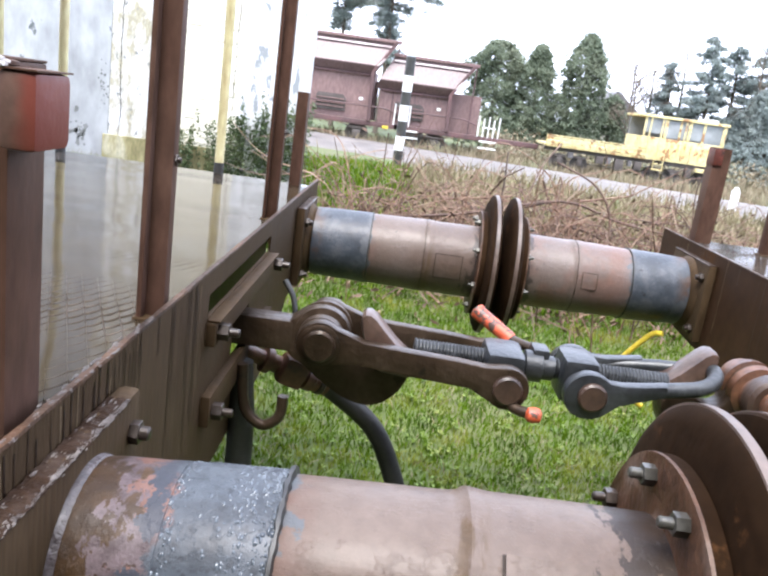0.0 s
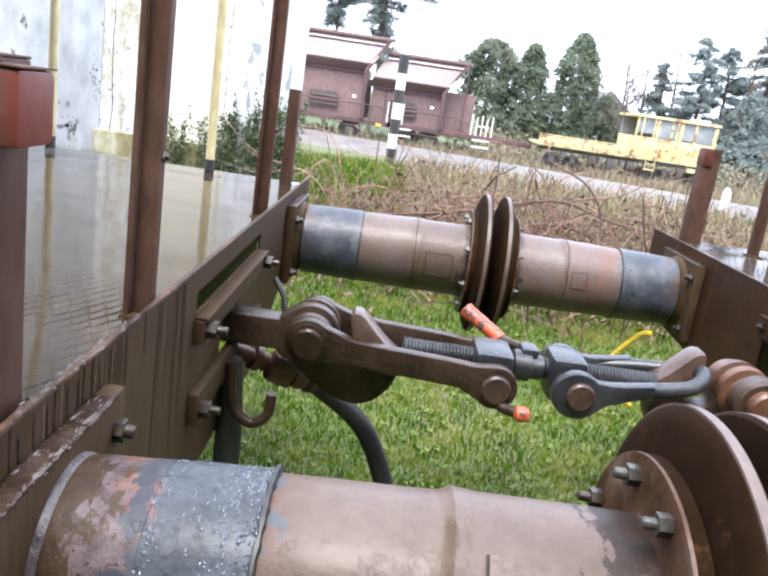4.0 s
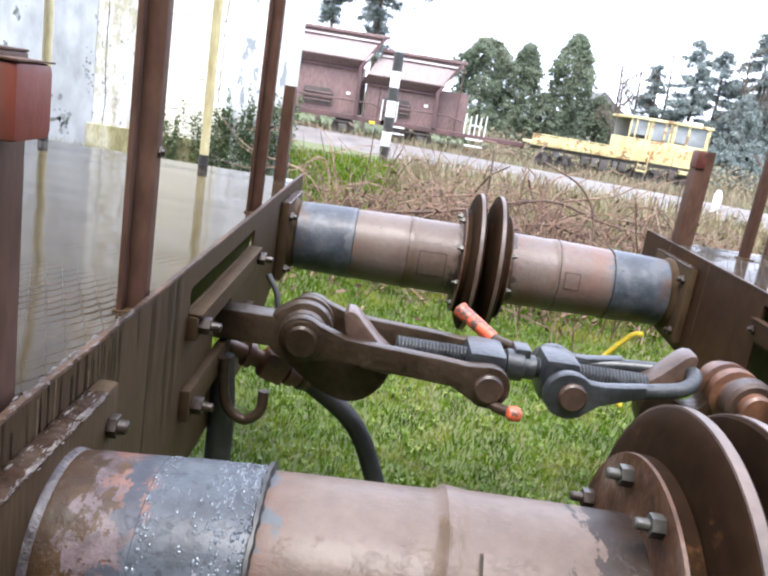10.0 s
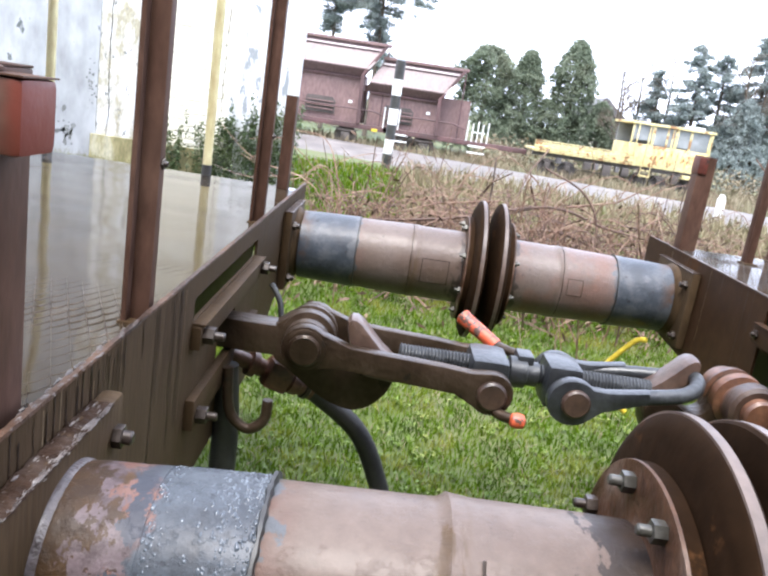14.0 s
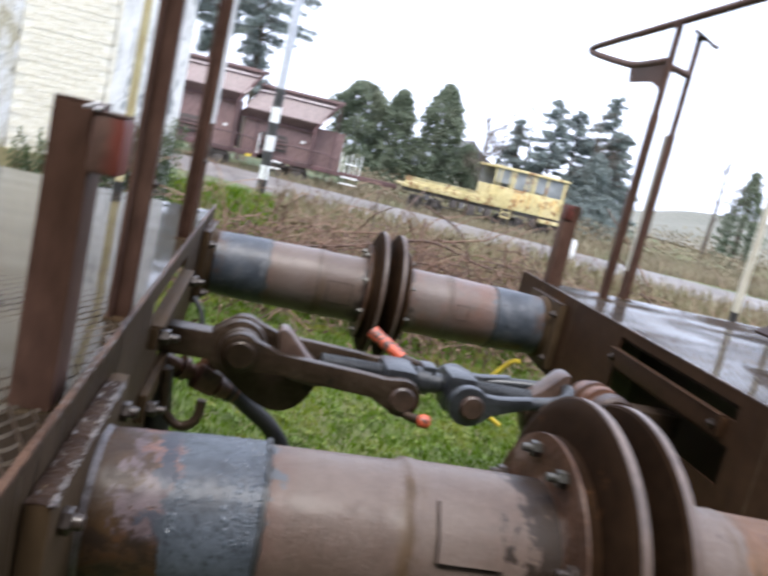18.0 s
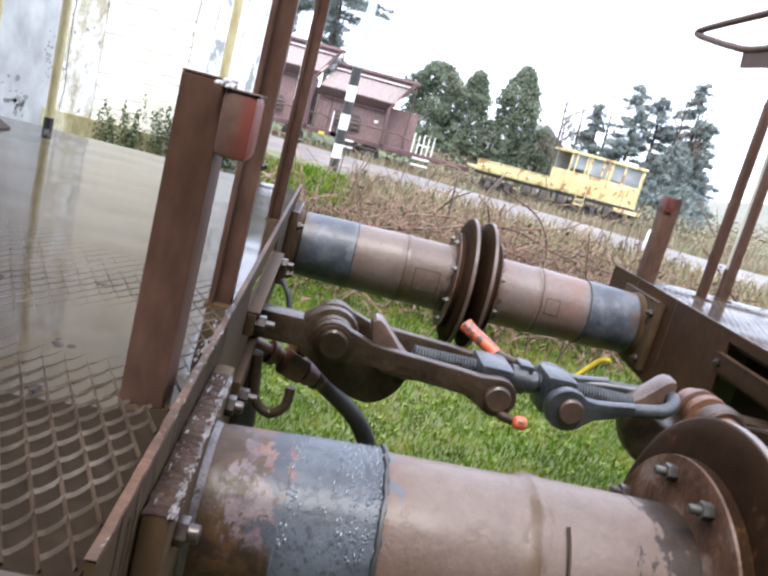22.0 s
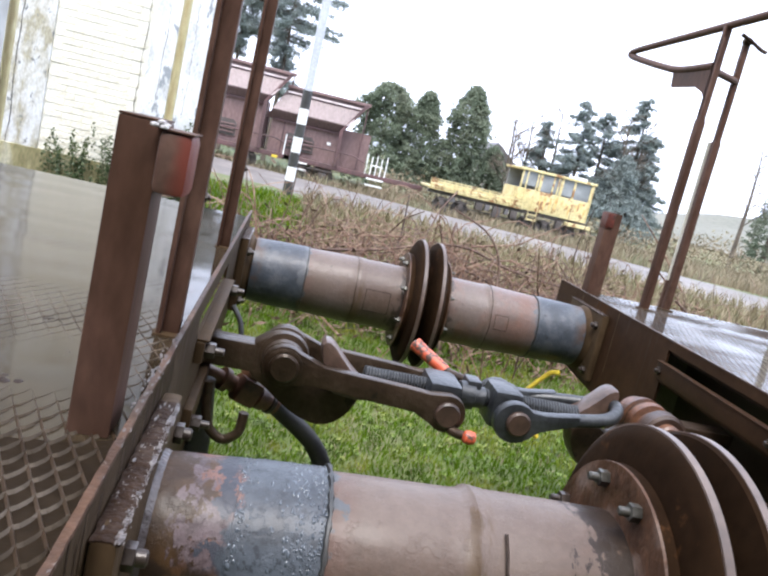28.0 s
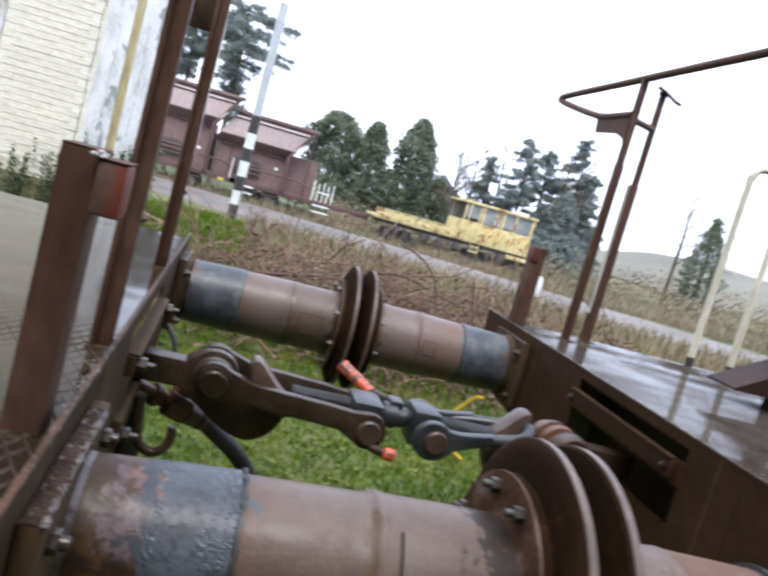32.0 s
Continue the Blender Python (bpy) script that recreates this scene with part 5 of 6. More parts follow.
part("handrail", tube([(1.112, 1.25, 1.3), (1.11, 1.25, 1.9)], 0.011, 12), M["cream_pale"], right, "pale cream upright handrail beside the stand")
part("handrail_socket", tube([(1.113, 1.25, 1.1), (1.113, 1.25, 1.31)], 0.014, 14), M["post"], right)

# right wagon: corner stake and the stand with the loop on top
rs = stake(right, 0.745, 0.805, 1.19, 1.25, 1.528, "short brown corner stake with a red head")
part("stake_head", box(0.741, 0.775, 1.184, 1.246, 1.468, 1.526, 0.003), M["oxide_red"], rs, "red primer head")
stand = part("stand", joined(box(0.934, 0.962, 1.07, 1.09, DECK, 2.305, 0.003), box(0.934, 0.941, 1.058, 1.09, DECK, 2.26, 0.002)), M["post"], right, "tall brown stand of two bars with a loop handle")
part("stand_sleeve", box(0.932, 0.965, 1.066, 1.094, DECK, 1.95, 0.003), M["post"], stand, "wider lower part of the bar")
part("rear_bar", joined(box(1.096, 1.119, 1.19, 1.215, DECK, 2.3, 0.003), box(1.093, 1.122, 1.188, 1.217, DECK, 1.9, 0.003)), M["post"], stand)
part("latch_boss", moved(lathe([(-0.014, 0.008), (-0.01, 0.017), (0.01, 0.017), (0.014, 0.008)], 0, 0, 18), Matrix.Translation((1.104, 1.195, 2.3)) @ pose(0, 0, 0, 0, 0, 90)), M["forged"], stand, "round boss of the latch")
part("loop_handle", tube([(0.95, 0.0, 2.325), (0.95, 0.7, 2.315), (0.95, 1.3, 2.305), (0.95, 1.8, 2.298), (0.95, 1.92, 2.288), (0.95, 1.86, 2.262), (0.95, 1.55, 2.195), (0.95, 1.36, 2.165), (0.95, 1.1, 2.16)], 0.0155, 12), M["post"], stand, "long brown loop handle")
part("gusset", prism([(1.09, 2.165), (1.42, 2.178), (1.40, 2.095), (1.2, 2.085), (1.13, 2.06), (1.09, 2.02)], 0.944, 0.956, 0, "yz"), M["post"], stand)
part("tie_bar", tube([(0.95, 1.09, 2.14), (1.107, 1.2, 2.145)], 0.014), M["post"], stand)
part("latch_rod", tube([(1.06, 1.17, 2.315), (1.104, 1.17, 2.3), (1.15, 1.16, 2.275), (1.172, 1.15, 2.268)], 0.008), M["forged"], stand)
part("foot_plate", box(0.925, 0.972, 1.05, 1.1, DECK, DECK + 0.008, 0.002), M["oxide"], stand)
part("foot_plate", box(1.082, 1.134, 1.178, 1.228, DECK, DECK + 0.008, 0.002), M["oxide"], stand)

# pedestals of the hand brakes
def pedestal(root, s, dx=0.0):
    p = part("brake_pedestal", joined(box((1.70 + dx) * s, (1.76 + dx) * s, 0.47, 0.53, DECK, 2.4, 0.004), box((1.86 + dx) * s, (1.92 + dx) * s, 0.35, 0.41, DECK, 2.4, 0.004)), M["pedestal"], root, "brown hand brake pedestal with hub and cross rods")
    for z in (1.45, 1.62, 1.8):
        part("cross_rod", tube([((1.73 + dx) * s, 0.5, z), ((1.9 + dx) * s, 0.38, z + 0.02)], 0.014), M["forged"], p)
    part("hub", moved(lathe([(-0.06, 0.05), (-0.05, 0.062), (0.05, 0.062), (0.06, 0.04)], 0, 0, 28), Matrix.Translation(((1.63 + dx) * s, 0.46, 1.63)) @ pose(0, 0, 0, 0, 0, 60)), M["forged"], p)
    part("spindle", tube([((1.66 + dx) * s, 0.47, 1.63), ((1.6 + dx) * s, 0.45, 1.78), ((1.5 + dx) * s, 0.43, 2.05)], 0.022), M["forged"], p)
    part("skirt_plate", prism([((1.80 + dx) * s, 1.25), ((1.69 + dx) * s, 1.37), ((1.47 + dx) * s, 1.258), ((1.47 + dx) * s, 1.25)], 0.40, 0.56, 0.003), M["pedestal"], p)
    part("gear_case", box((1.68 + dx) * s, (1.80 + dx) * s, 0.40, 0.58, 1.40, 1.72, 0.015), M["pedestal"], p)


def left_pedestal(root):
    """Hand brake stand on the deck: two posts, cross rods, bevel hub with its shaft, skirt plate at the foot."""
    p = part("brake_pedestal", box(-1.885, -1.815, 0.80, 0.87, DECK, 2.6, 0.005), M["pedestal"], root, "hand brake pedestal in shade-darkened brown with hub and cross rods")
    part("near_post", box(-2.0, -1.87, 0.26, 0.33, DECK, 2.6, 0.006), M["pedestal"], p)
    part("top_rod", tube([(-2.3, 0.84, 1.86), (-1.86, 0.84, 1.76)], 0.008), M["bolt"], p)
    part("cross_shaft", tube([(-2.4, 0.84, 1.585), (-1.85, 0.84, 1.595)], 0.03, 16), M["pedestal"], p)
    part("low_rod", tube([(-2.3, 0.79, 1.44), (-1.82, 0.79, 1.43)], 0.007), M["bolt"], p)
    part("bracket", prism([(-1.91, 1.60), (-1.87, 1.64), (-1.79, 1.60), (-1.745, 1.52), (-1.78, 1.46), (-1.90, 1.47)], 0.77, 0.9, 0.006), M["pedestal"], p)
    a, c = Vector((-1.80, 0.86, 1.5)), Vector((-1.70, 0.78, 1.572))
    m = (c - a).to_track_quat("X", "Z").to_matrix().to_4x4()
    m.translation = a
    part("bevel_hub", moved(lathe([(0, 0.04), (0.02, 0.046), (0.07, 0.048), (0.075, 0.053), (0.142, 0.053), (0.147, 0.048), (0.147, 0.02)], 0, 0, 28), m), M["pedestal"], p, "rusty bevel gear hub")
    part("knuckle", moved(lathe([(-0.035, 0.022), (-0.03, 0.033), (0.03, 0.033), (0.035, 0.022)], 0, 0, 20), Matrix.Translation((-1.675, 0.80, 1.645)) @ pose(0, 0, 0, 0, -60, 20)), M["pedestal"], p)
    part("knuckle_pin", tube([(-1.68, 0.76, 1.62), (-1.65, 0.82, 1.655)], 0.014), M["pedestal"], p)
    for dx in (-0.011, 0.013):
        part("brake_shaft", tube([(-1.69 + dx, 0.80, 1.66), (-1.665 + dx, 0.79, 1.92), (-1.62 + dx, 0.78, 2.42)], 0.0095), M["pedestal"], p)
    part("brace", prism([(-1.885, 1.43), (-1.82, 1.43), (-1.86, 1.19), (-1.98, 1.19), (-1.96, 1.25)], 0.8, 0.86, 0.004), M["pedestal"], p)
    part("skirt_plate", prism([(-1.97, 1.19), (-1.93, 1.24), (-1.815, 1.30), (-1.628, 1.194), (-1.628, 1.187)], 0.74, 0.95, 0.001), M["pedestal"], p)
    part("dark_case", box(-2.3, -1.97, 0.9, 1.0, 1.74, 2.2, 0.01), M["black"], p, "dark case behind the post")


left_pedestal(left)
# guessed panel out of view, sized to darken what the wet deck mirrors
part("brake_panel", box(-3.3, -1.25, 0.42, 0.46, 2.28, 3.9, 0.01), M["post"], left, "unseen brown panel added above the brake pedestal to darken the deck's reflections")
pedestal(right, 1, -0.2)

for r, y0, y1, nm, mm in ((0.056, -0.105, -0.065, "link_eye", "rusty_pin"), (0.036, -0.128, -0.1, "pin_head", "red_rust")):
    part(nm, moved(lathe([(y0, r * 0.86), (y0 + 0.006, r), (y1, r)], 0, 0, 36), Matrix.Translation((0.472, 0, 1.045)) @ pose(0, 0, 0, 0, 0, 90)), M[mm], right, "rusted round eye of the hook pin")

# hoses and small irons
part("j_hook", tube([(-0.622, -0.078, 0.969), (-0.615, -0.078, 0.894), (-0.600, -0.078, 0.856), (-0.566, -0.078, 0.837), (-0.535, -0.078, 0.862), (-0.531, -0.078, 0.909)], 0.0115, 12), M["forged"], left, "hanging iron hook")
hose = part("brake_hose", tube([(-0.470, 0.120, 0.875), (-0.440, 0.135, 0.850), (-0.340, 0.140, 0.775), (-0.280, 0.130, 0.680), (-0.240, 0.120, 0.550), (-0.270, 0.100, 0.400)], 0.024, 16), M["rubber"], left, "thick black rubber brake hose")
A0, A1 = Vector((-0.645, 0.04, 0.955)), Vector((-0.455, 0.125, 0.865))
AX = (A1 - A0).to_track_quat("X", "Z").to_matrix().to_4x4()
AX.translation = A0
part("hose_coupling", moved(lathe([(0, 0.018), (0.05, 0.018), (0.052, 0.03), (0.068, 0.03), (0.07, 0.021), (0.1, 0.021), (0.102, 0.036), (0.125, 0.036), (0.128, 0.026), (0.16, 0.025), (0.163, 0.031), (0.185, 0.031), (0.188, 0.026), (0.225, 0.026)], 0, 0, 24), AX), M["red_rust"], hose, "rusty red hose coupling with collars")
part("coupling_head", moved(joined(box(0.09, 0.15, -0.045, 0.0, -0.03, 0.035, 0.01), box(0.10, 0.13, -0.03, 0.03, 0.03, 0.058, 0.008)), AX), M["red_rust"], hose)
part("hose_clip", moved(joined(lathe([(0.2, 0.0275), (0.202, 0.03), (0.212, 0.03), (0.214, 0.0275)], 0, 0, 24), box(0.198, 0.216, -0.006, 0.006, 0.028, 0.044, 0.002)), AX), M["bolt"], hose)
part("steam_pipe", tube([(-0.64, -0.02, 0.95), (-0.625, -0.02, 0.80), (-0.62, -0.02, 0.55), (-0.60, -0.02, 0.35)], 0.03, 16), M["rubber"], left, "hanging black pipe")
part("thin_hose", tube([(-0.62, 0.42, 1.03), (-0.59, 0.40, 0.99), (-0.575, 0.38, 0.93)], 0.008, 10), M["rubber"], left)
part("yellow_rod", tube([(0.56, 0.80, 0.93), (0.53, 0.82, 0.915), (0.47, 0.84, 0.83), (0.455, 0.84, 0.79), (0.50, 0.84, 0.70), (0.56, 0.84, 0.66)], 0.009, 10), M["yellow_rod"], right, "bent yellow painted rod")
patch = bmesh.new()
rows = [[patch.verts.new((x, -YB - 0.1135 * math.cos(a), ZB - 0.012 + 0.1135 * math.sin(a))) for a in (radians(q) for q in range(-16, 21, 6))] for x in (0.165, 0.247)]
for i in range(6):
    patch.faces.new((rows[0][i], rows[1][i], rows[1][i + 1], rows[0][i + 1]))
part("paint_patch", patch, M["patch"], right, "pale yellow painted patch")

# wet leaves and crumbs of rust lying on the deck
def deck_crumb(x, y, r, label):
    bm = bmesh.new()
    for _ in range(7):
        bmesh.ops.create_icosphere(bm, subdivisions=1, radius=r * rng.uniform(0.3, 0.7), matrix=Matrix.LocRotScale((x + rng.normal(0, r * 0.7), y + rng.normal(0, r), DECK + 0.003), None, (1, 1.3, 0.5)))
    tagged(mesh_ob("deck_debris", bm, M["rust_and_shade_dark"]), label, "debris", "crumbs on the deck")


for x, y, r in ((-0.822, -0.822, 0.011), (-0.8, -0.96, 0.005), (-0.98, -0.62, 0.006), (-0.86, -0.55, 0.005), (-1.2, -0.3, 0.006), (-0.9, -0.95, 0.007), (-0.79, -0.7, 0.006), (-1.1, 0.2, 0.007)):
    deck_crumb(x, y, r, "dark wet crumb of rust and leaf on the wet deck")

# ---- screw coupling ----
cp = thing("screw_coupling", "forged screw coupling between the hooks with an orange-handled lever", "coupling", (0, 0, 1.0))


def link_bar(y0, y1):
    arc = lambda cx, cz, r, a0, a1, n: [(cx + r * math.cos(radians(a0 + (a1 - a0) * i / n)), cz + r * math.sin(radians(a0 + (a1 - a0) * i / n))) for i in range(n + 1)]
    out = arc(-0.466, 1.040, 0.05, 50, 310, 14) + [(-0.39, 1.008), (-0.267, 0.999), (-0.15, 0.992)] + arc(-0.073, 1.002, 0.046, 225, 460, 14) + [(-0.12, 1.043), (-0.18, 1.048), (-0.314, 1.054), (-0.375, 1.058)]
    return prism(out, y0, y1, 0.006)


for y0, y1 in ((-0.105, -0.072), (0.072, 0.105)):
    part("link_bar", link_bar(y0, y1), M["forged"], cp, "dark flat forged link bar")


def ycyl(x, ya, yb, z, r, material, name, parent, label=""):
    pts = [(0, r * 0.85), (0.004, r), (yb - ya - 0.004, r), (yb - ya, r * 0.85)]
    return part(name, moved(lathe(pts, 0, 0, 32), Matrix.Translation((x, ya, z)) @ pose(0, 0, 0, 0, 0, 90)), material, parent, label)


ycyl(-0.466, -0.122, 0.122, 1.042, 0.034, M["forged"], "hook_pin", cp)
ycyl(-0.466, -0.113, -0.104, 1.042, 0.043, M["forged"], "washer", cp)
ycyl(-0.073, -0.118, 0.118, 1.002, 0.031, M["rusty_pin"], "trunnion_pin", cp, "rusty round pin head")
part("trunnion_nut", box(-0.118, -0.034, -0.066, 0.066, 0.968, 1.062, 0.018), M["forged_grey"], cp, "grey trunnion nut")
part("trunnion_nut", box(0.046, 0.124, -0.056, 0.056, 0.97, 1.068, 0.018), M["forged_grey"], cp, "grey trunnion nut")
ycyl(0.1, -0.117, 0.112, 1.012, 0.03, M["rusty_pin"], "trunnion_pin", cp, "rusty round pin head")
thread = []
x = -0.27
while x < 0.285:
    thread += [(x, 0.021), (x + 0.003, 0.0245), (x + 0.006, 0.021)]
    x += 0.0075
part("screw", lathe(thread, 0, 1.028, 20), M["forged_grey"], cp, "threaded grey spindle")
part("spindle_collar", joined(lathe([(-0.03, 0.03), (-0.028, 0.034), (0.008, 0.034), (0.01, 0.028)], 0, 1.026, 28), lathe([(0.01, 0.027), (0.034, 0.027)], 0, 1.026, 24)), M["forged_grey"], cp)
bow_pts = [(0.1, -0.09, 1.012), (0.17, -0.086, 1.024), (0.26, -0.076, 1.038), (0.325, -0.064, 1.046), (0.358, -0.048, 1.056), (0.374, -0.024, 1.066), (0.378, 0, 1.069), (0.374, 0.024, 1.066), (0.358, 0.048, 1.056), (0.325, 0.064, 1.046), (0.26, 0.076, 1.038), (0.17, 0.086, 1.024), (0.1, 0.09, 1.012)]
bow = part("bow", tube(bow_pts, 0.0165, 18, 6), M["forged_grey"], cp, "round grey coupling bow")
for y in (-0.088, 0.088):
    part("bow_eye", prism([(0.095 + 0.052 * math.cos(radians(a)) * (1.0 if math.cos(radians(a)) < 0 else 1.05), 1.010 + 0.05 * math.sin(radians(a))) for a in range(45, 316, 15)] + [(0.16, 0.998), (0.21, 1.016), (0.25, 1.03), (0.25, 1.056), (0.2, 1.048), (0.165, 1.044)], y - 0.017, y + 0.017, 0.008), M["forged_grey"], bow)
lever = part("lever", tube([(-0.056, 0.121, 1.048), (-0.03, 0.084, 1.047), (-0.008, 0.05, 1.05), (0.004, 0.025, 1.05), (0.004, 0.0, 1.045)], 0.0115, 14), M["forged"], cp, "grey steel turning lever")
part("lower_arm", tube([(-0.075, -0.085, 0.985), (-0.055, -0.11, 0.968), (-0.018, -0.1365, 0.968)], 0.0115, 14), M["forged"], lever)
part("grip", tube([(-0.1215, 0.1805, 1.0815), (-0.12, 0.179, 1.081), (-0.117, 0.1765, 1.079), (-0.085, 0.148, 1.064), (-0.05, 0.113, 1.048), (-0.044, 0.107, 1.045)], 0.02, 18, 0, 0.0155), M["orange"], lever, "chipped orange grip")
part("grip_end", moved(lathe([(-0.008, 0.006), (-0.006, 0.0125), (-0.002, 0.018), (0.003, 0.02)], 0, 0, 20), Matrix.Translation((-0.1225, 0.1815, 1.0825)) @ pose(0, 0, 0, 0, 30, -40)), M["orange"], lever)
part("lever_knob", moved(lathe([(-0.016, 0.006), (-0.012, 0.014), (0, 0.0165), (0.012, 0.014), (0.016, 0.006)], 0, 0, 20), Matrix.Translation((-0.018, -0.139, 0.969))), M["orange"], lever, "orange knob")
part("lever_fork", box(-0.014, 0.022, -0.015, 0.045, 1.045, 1.068, 0.006), M["forged_grey"], lever)

# ---- crossing post ----
XP, YP = -0.48, 16.8
post = thing("crossing_post", "striped black and white crossing post with a grey upper part", "signpost", (XP, YP, 0))
z = -0.1
for i, h in enumerate((0.46, 0.34, 0.35, 0.37, 0.31, 0.37, 0.43)):
    part("band", tube([(XP, YP, z), (XP, YP, z + h)], 0.115, 16), M["white_tube"] if i % 2 else M["black"], post, "white band" if i % 2 else "black band")
    z += h
part("pole_top", tube([(XP, YP, z), (XP, YP, 5.2)], 0.105, 16), M["pole_grey"], post, "grey-white upper pole")

mk = thing("marker_post", "short white marker post beside the road", "marker post", (7.45, 16.3, 0))
part("shaft", prism([(7.37, 0.0), (7.37, 0.52), (7.42, 0.62), (7.48, 0.62), (7.53, 0.52), (7.53, 0.0)], 16.24, 16.36, 0.01), M["white_tube"], mk)

# ---- hopper wagons ----
def sheared(bm, x0, x1, top, first):
    for v in bm.verts:
        if abs(v.co.x - x1) < 0.02:
            v.co.x -= (top - v.co.z) * 0.62
        elif abs(v.co.x - x0) < 0.02:
            v.co.x += (top - v.co.z) * (0.62 if first else -0.5)
    return bm


def hopper(x0, x1, y0, top, bars, label):
    """Sides flare out at the top over a set-back body; the ends slope in under the top rail."""
    h = thing("hopper_wagon", label, "wagon", ((x0 + x1) / 2, y0 + 1.3, -0.34), "hopper wagons behind the road")
    low = top - 1.3
    a = 0.75 if bars < 2 else -0.36
    part("body", prism([(x0 + a, low + 0.1), (x0 + a, 0.62), (x1 - 0.85, 0.62), (x1 - 0.78, low + 0.1)], y0 + 0.32, y0 + 2.5, 0.02), M["hopper_low"], h, "dark red-brown lower body")
    part("side_sheet", sheared(prism([(y0 + 0.4, top - 0.02), (y0 + 0.34, top - 0.02), (y0 + 0.34, top - 0.22), (y0 - 0.04, low + 0.35), (y0 - 0.02, low + 0.3), (y0 + 0.3, low), (y0 + 0.45, low)], x0 + 0.06, x1 - 0.06, 0, "yz"), x0 + 0.06, x1 - 0.06, top, bars < 2), M["hopper"], h, "sloping upper side sheet", False)
    part("top_rail", box(x0 - 0.03, x1 + 0.03, y0 + 0.22, y0 + 0.44, top - 0.09, top + 0.02, 0.015), M["hopper_low"], h, "dark top rail")
    # the rail's bright highlight streak is put into its pale colour
    part("highlight_rail", box(x0 + (0.16 if bars < 2 else 0), x1 - 0.16, y0 + 0.24, y0 + 0.335, top - 0.27, top - 0.2, 0.01), M["rim_pale"], h, "rail under the top, its highlight put into pale paint")
    # dark strip put in for the shadow under the overhanging side sheet
    part("painted_shade_strip", box(x0 + a, x1 - 0.8, y0 + 0.2, y0 + 0.33, low - 0.04, low + 0.02, 0.01), M["hopper_dark"], h)
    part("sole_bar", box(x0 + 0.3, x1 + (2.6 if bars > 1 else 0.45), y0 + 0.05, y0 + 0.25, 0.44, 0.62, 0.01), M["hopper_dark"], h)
    part("hand_rail", tube([(x0 + 0.2, y0 + 0.02, 1.14), (x1 - 0.3, y0 + 0.02, 1.14), (x1 + 0.2, y0 + 0.02, 1.0)], 0.028, 8, 0), M["hopper_dark"], h, "dark rail along the side")
    if bars < 2:
        part("end_bulkhead", box(x1 - 0.9, x1 - 0.7, y0 + 0.9, y0 + 2.2, 0.62, low - 0.2), M["hopper_low"], h)
    else:
        part("end_bulkhead", box(x1 - 0.9, x1 + 0.3, y0 + 0.5, y0 + 2.2, 0.5, low + 0.2), M["hopper_low"], h, "brown end wall")
    for x, d in ((x0 + 0.05, 1), (x1 - 0.05, -1))[0 if bars < 2 else 1:]:
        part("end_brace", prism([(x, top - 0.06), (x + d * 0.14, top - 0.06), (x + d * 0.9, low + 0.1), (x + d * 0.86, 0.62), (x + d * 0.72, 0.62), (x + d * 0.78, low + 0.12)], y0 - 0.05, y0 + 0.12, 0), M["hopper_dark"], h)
        part("brace_plate", prism([(x + d * 0.42, low + 0.62), (x + d * 0.5, low + 0.62), (x + d * 0.72, low + 0.34), (x + d * 0.64, low + 0.34)], y0 - 0.08, y0 - 0.05, 0), M["rim_pale"], h, "pale slot in the brace")
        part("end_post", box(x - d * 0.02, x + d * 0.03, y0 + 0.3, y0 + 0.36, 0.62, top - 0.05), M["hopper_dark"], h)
    wx = x1 - 1.78
    w = part("discharge_window", prism([(wx - 1.1, 0.84), (wx - 1.1, 1.36), (wx - 1.02, 1.43), (wx - 0.12, 1.43), (wx, 1.3), (wx, 0.84)], y0 + 0.25, y0 + 0.33), M["underframe"], h, "dark opening with bars")
    for zz in (0.95, 1.08, 1.24):
        part("bar", box(wx - 1.06, wx - 0.05, y0 + 0.2, y0 + 0.25, zz, zz + 0.04), M["hopper_low"], w)
    for x in (x0 + 1.1, x1 - 1.25):
        part("wheel", moved(lathe([(-0.06, 0.15), (-0.06, 0.44), (0.06, 0.44), (0.06, 0.15)], 0, 0, 28), Matrix.Translation((x, y0 + 0.35, 0.1)) @ pose(0, 0, 0, 0, 0, 90)), M["underframe"], h)
        part("axle_box", box(x - 0.16, x + 0.16, y0 + 0.1, y0 + 0.28, -0.06, 0.26, 0.03), M["underframe"], h)
        part("leaf_spring", prism([(x - 0.6, 0.42), (x - 0.25, 0.3), (x + 0.25, 0.3), (x + 0.6, 0.42), (x + 0.25, 0.36), (x - 0.25, 0.36)], y0 + 0.08, y0 + 0.2), M["underframe"], h)
    for i in range(5 if bars > 1 else 3):
        bx = x1 + (0.3 + i * 0.19 if bars > 1 else 0.1 + i * 0.28)
        part("grab_iron", tube([(bx, y0 - 0.02, 0.6), (bx, y0 - 0.02, 1.36 - (0.1 if i % 2 else 0))], 0.022, 8), M["white_tube"], h, "white grab iron")
    if bars > 1:
        part("grab_iron", tube([(x1 + 0.45, y0 - 0.02, 0.95), (x1 + 0.95, y0 - 0.02, 0.95)], 0.02, 8), M["white_tube"], h, "white grab iron")
    for zz in (0.18, 0.42):
        part("step", box(x1 + 0.4, x1 + 1.05, y0 - 0.06, y0 + 0.06, zz, zz + 0.055), M["white_tube"], h, "white step")
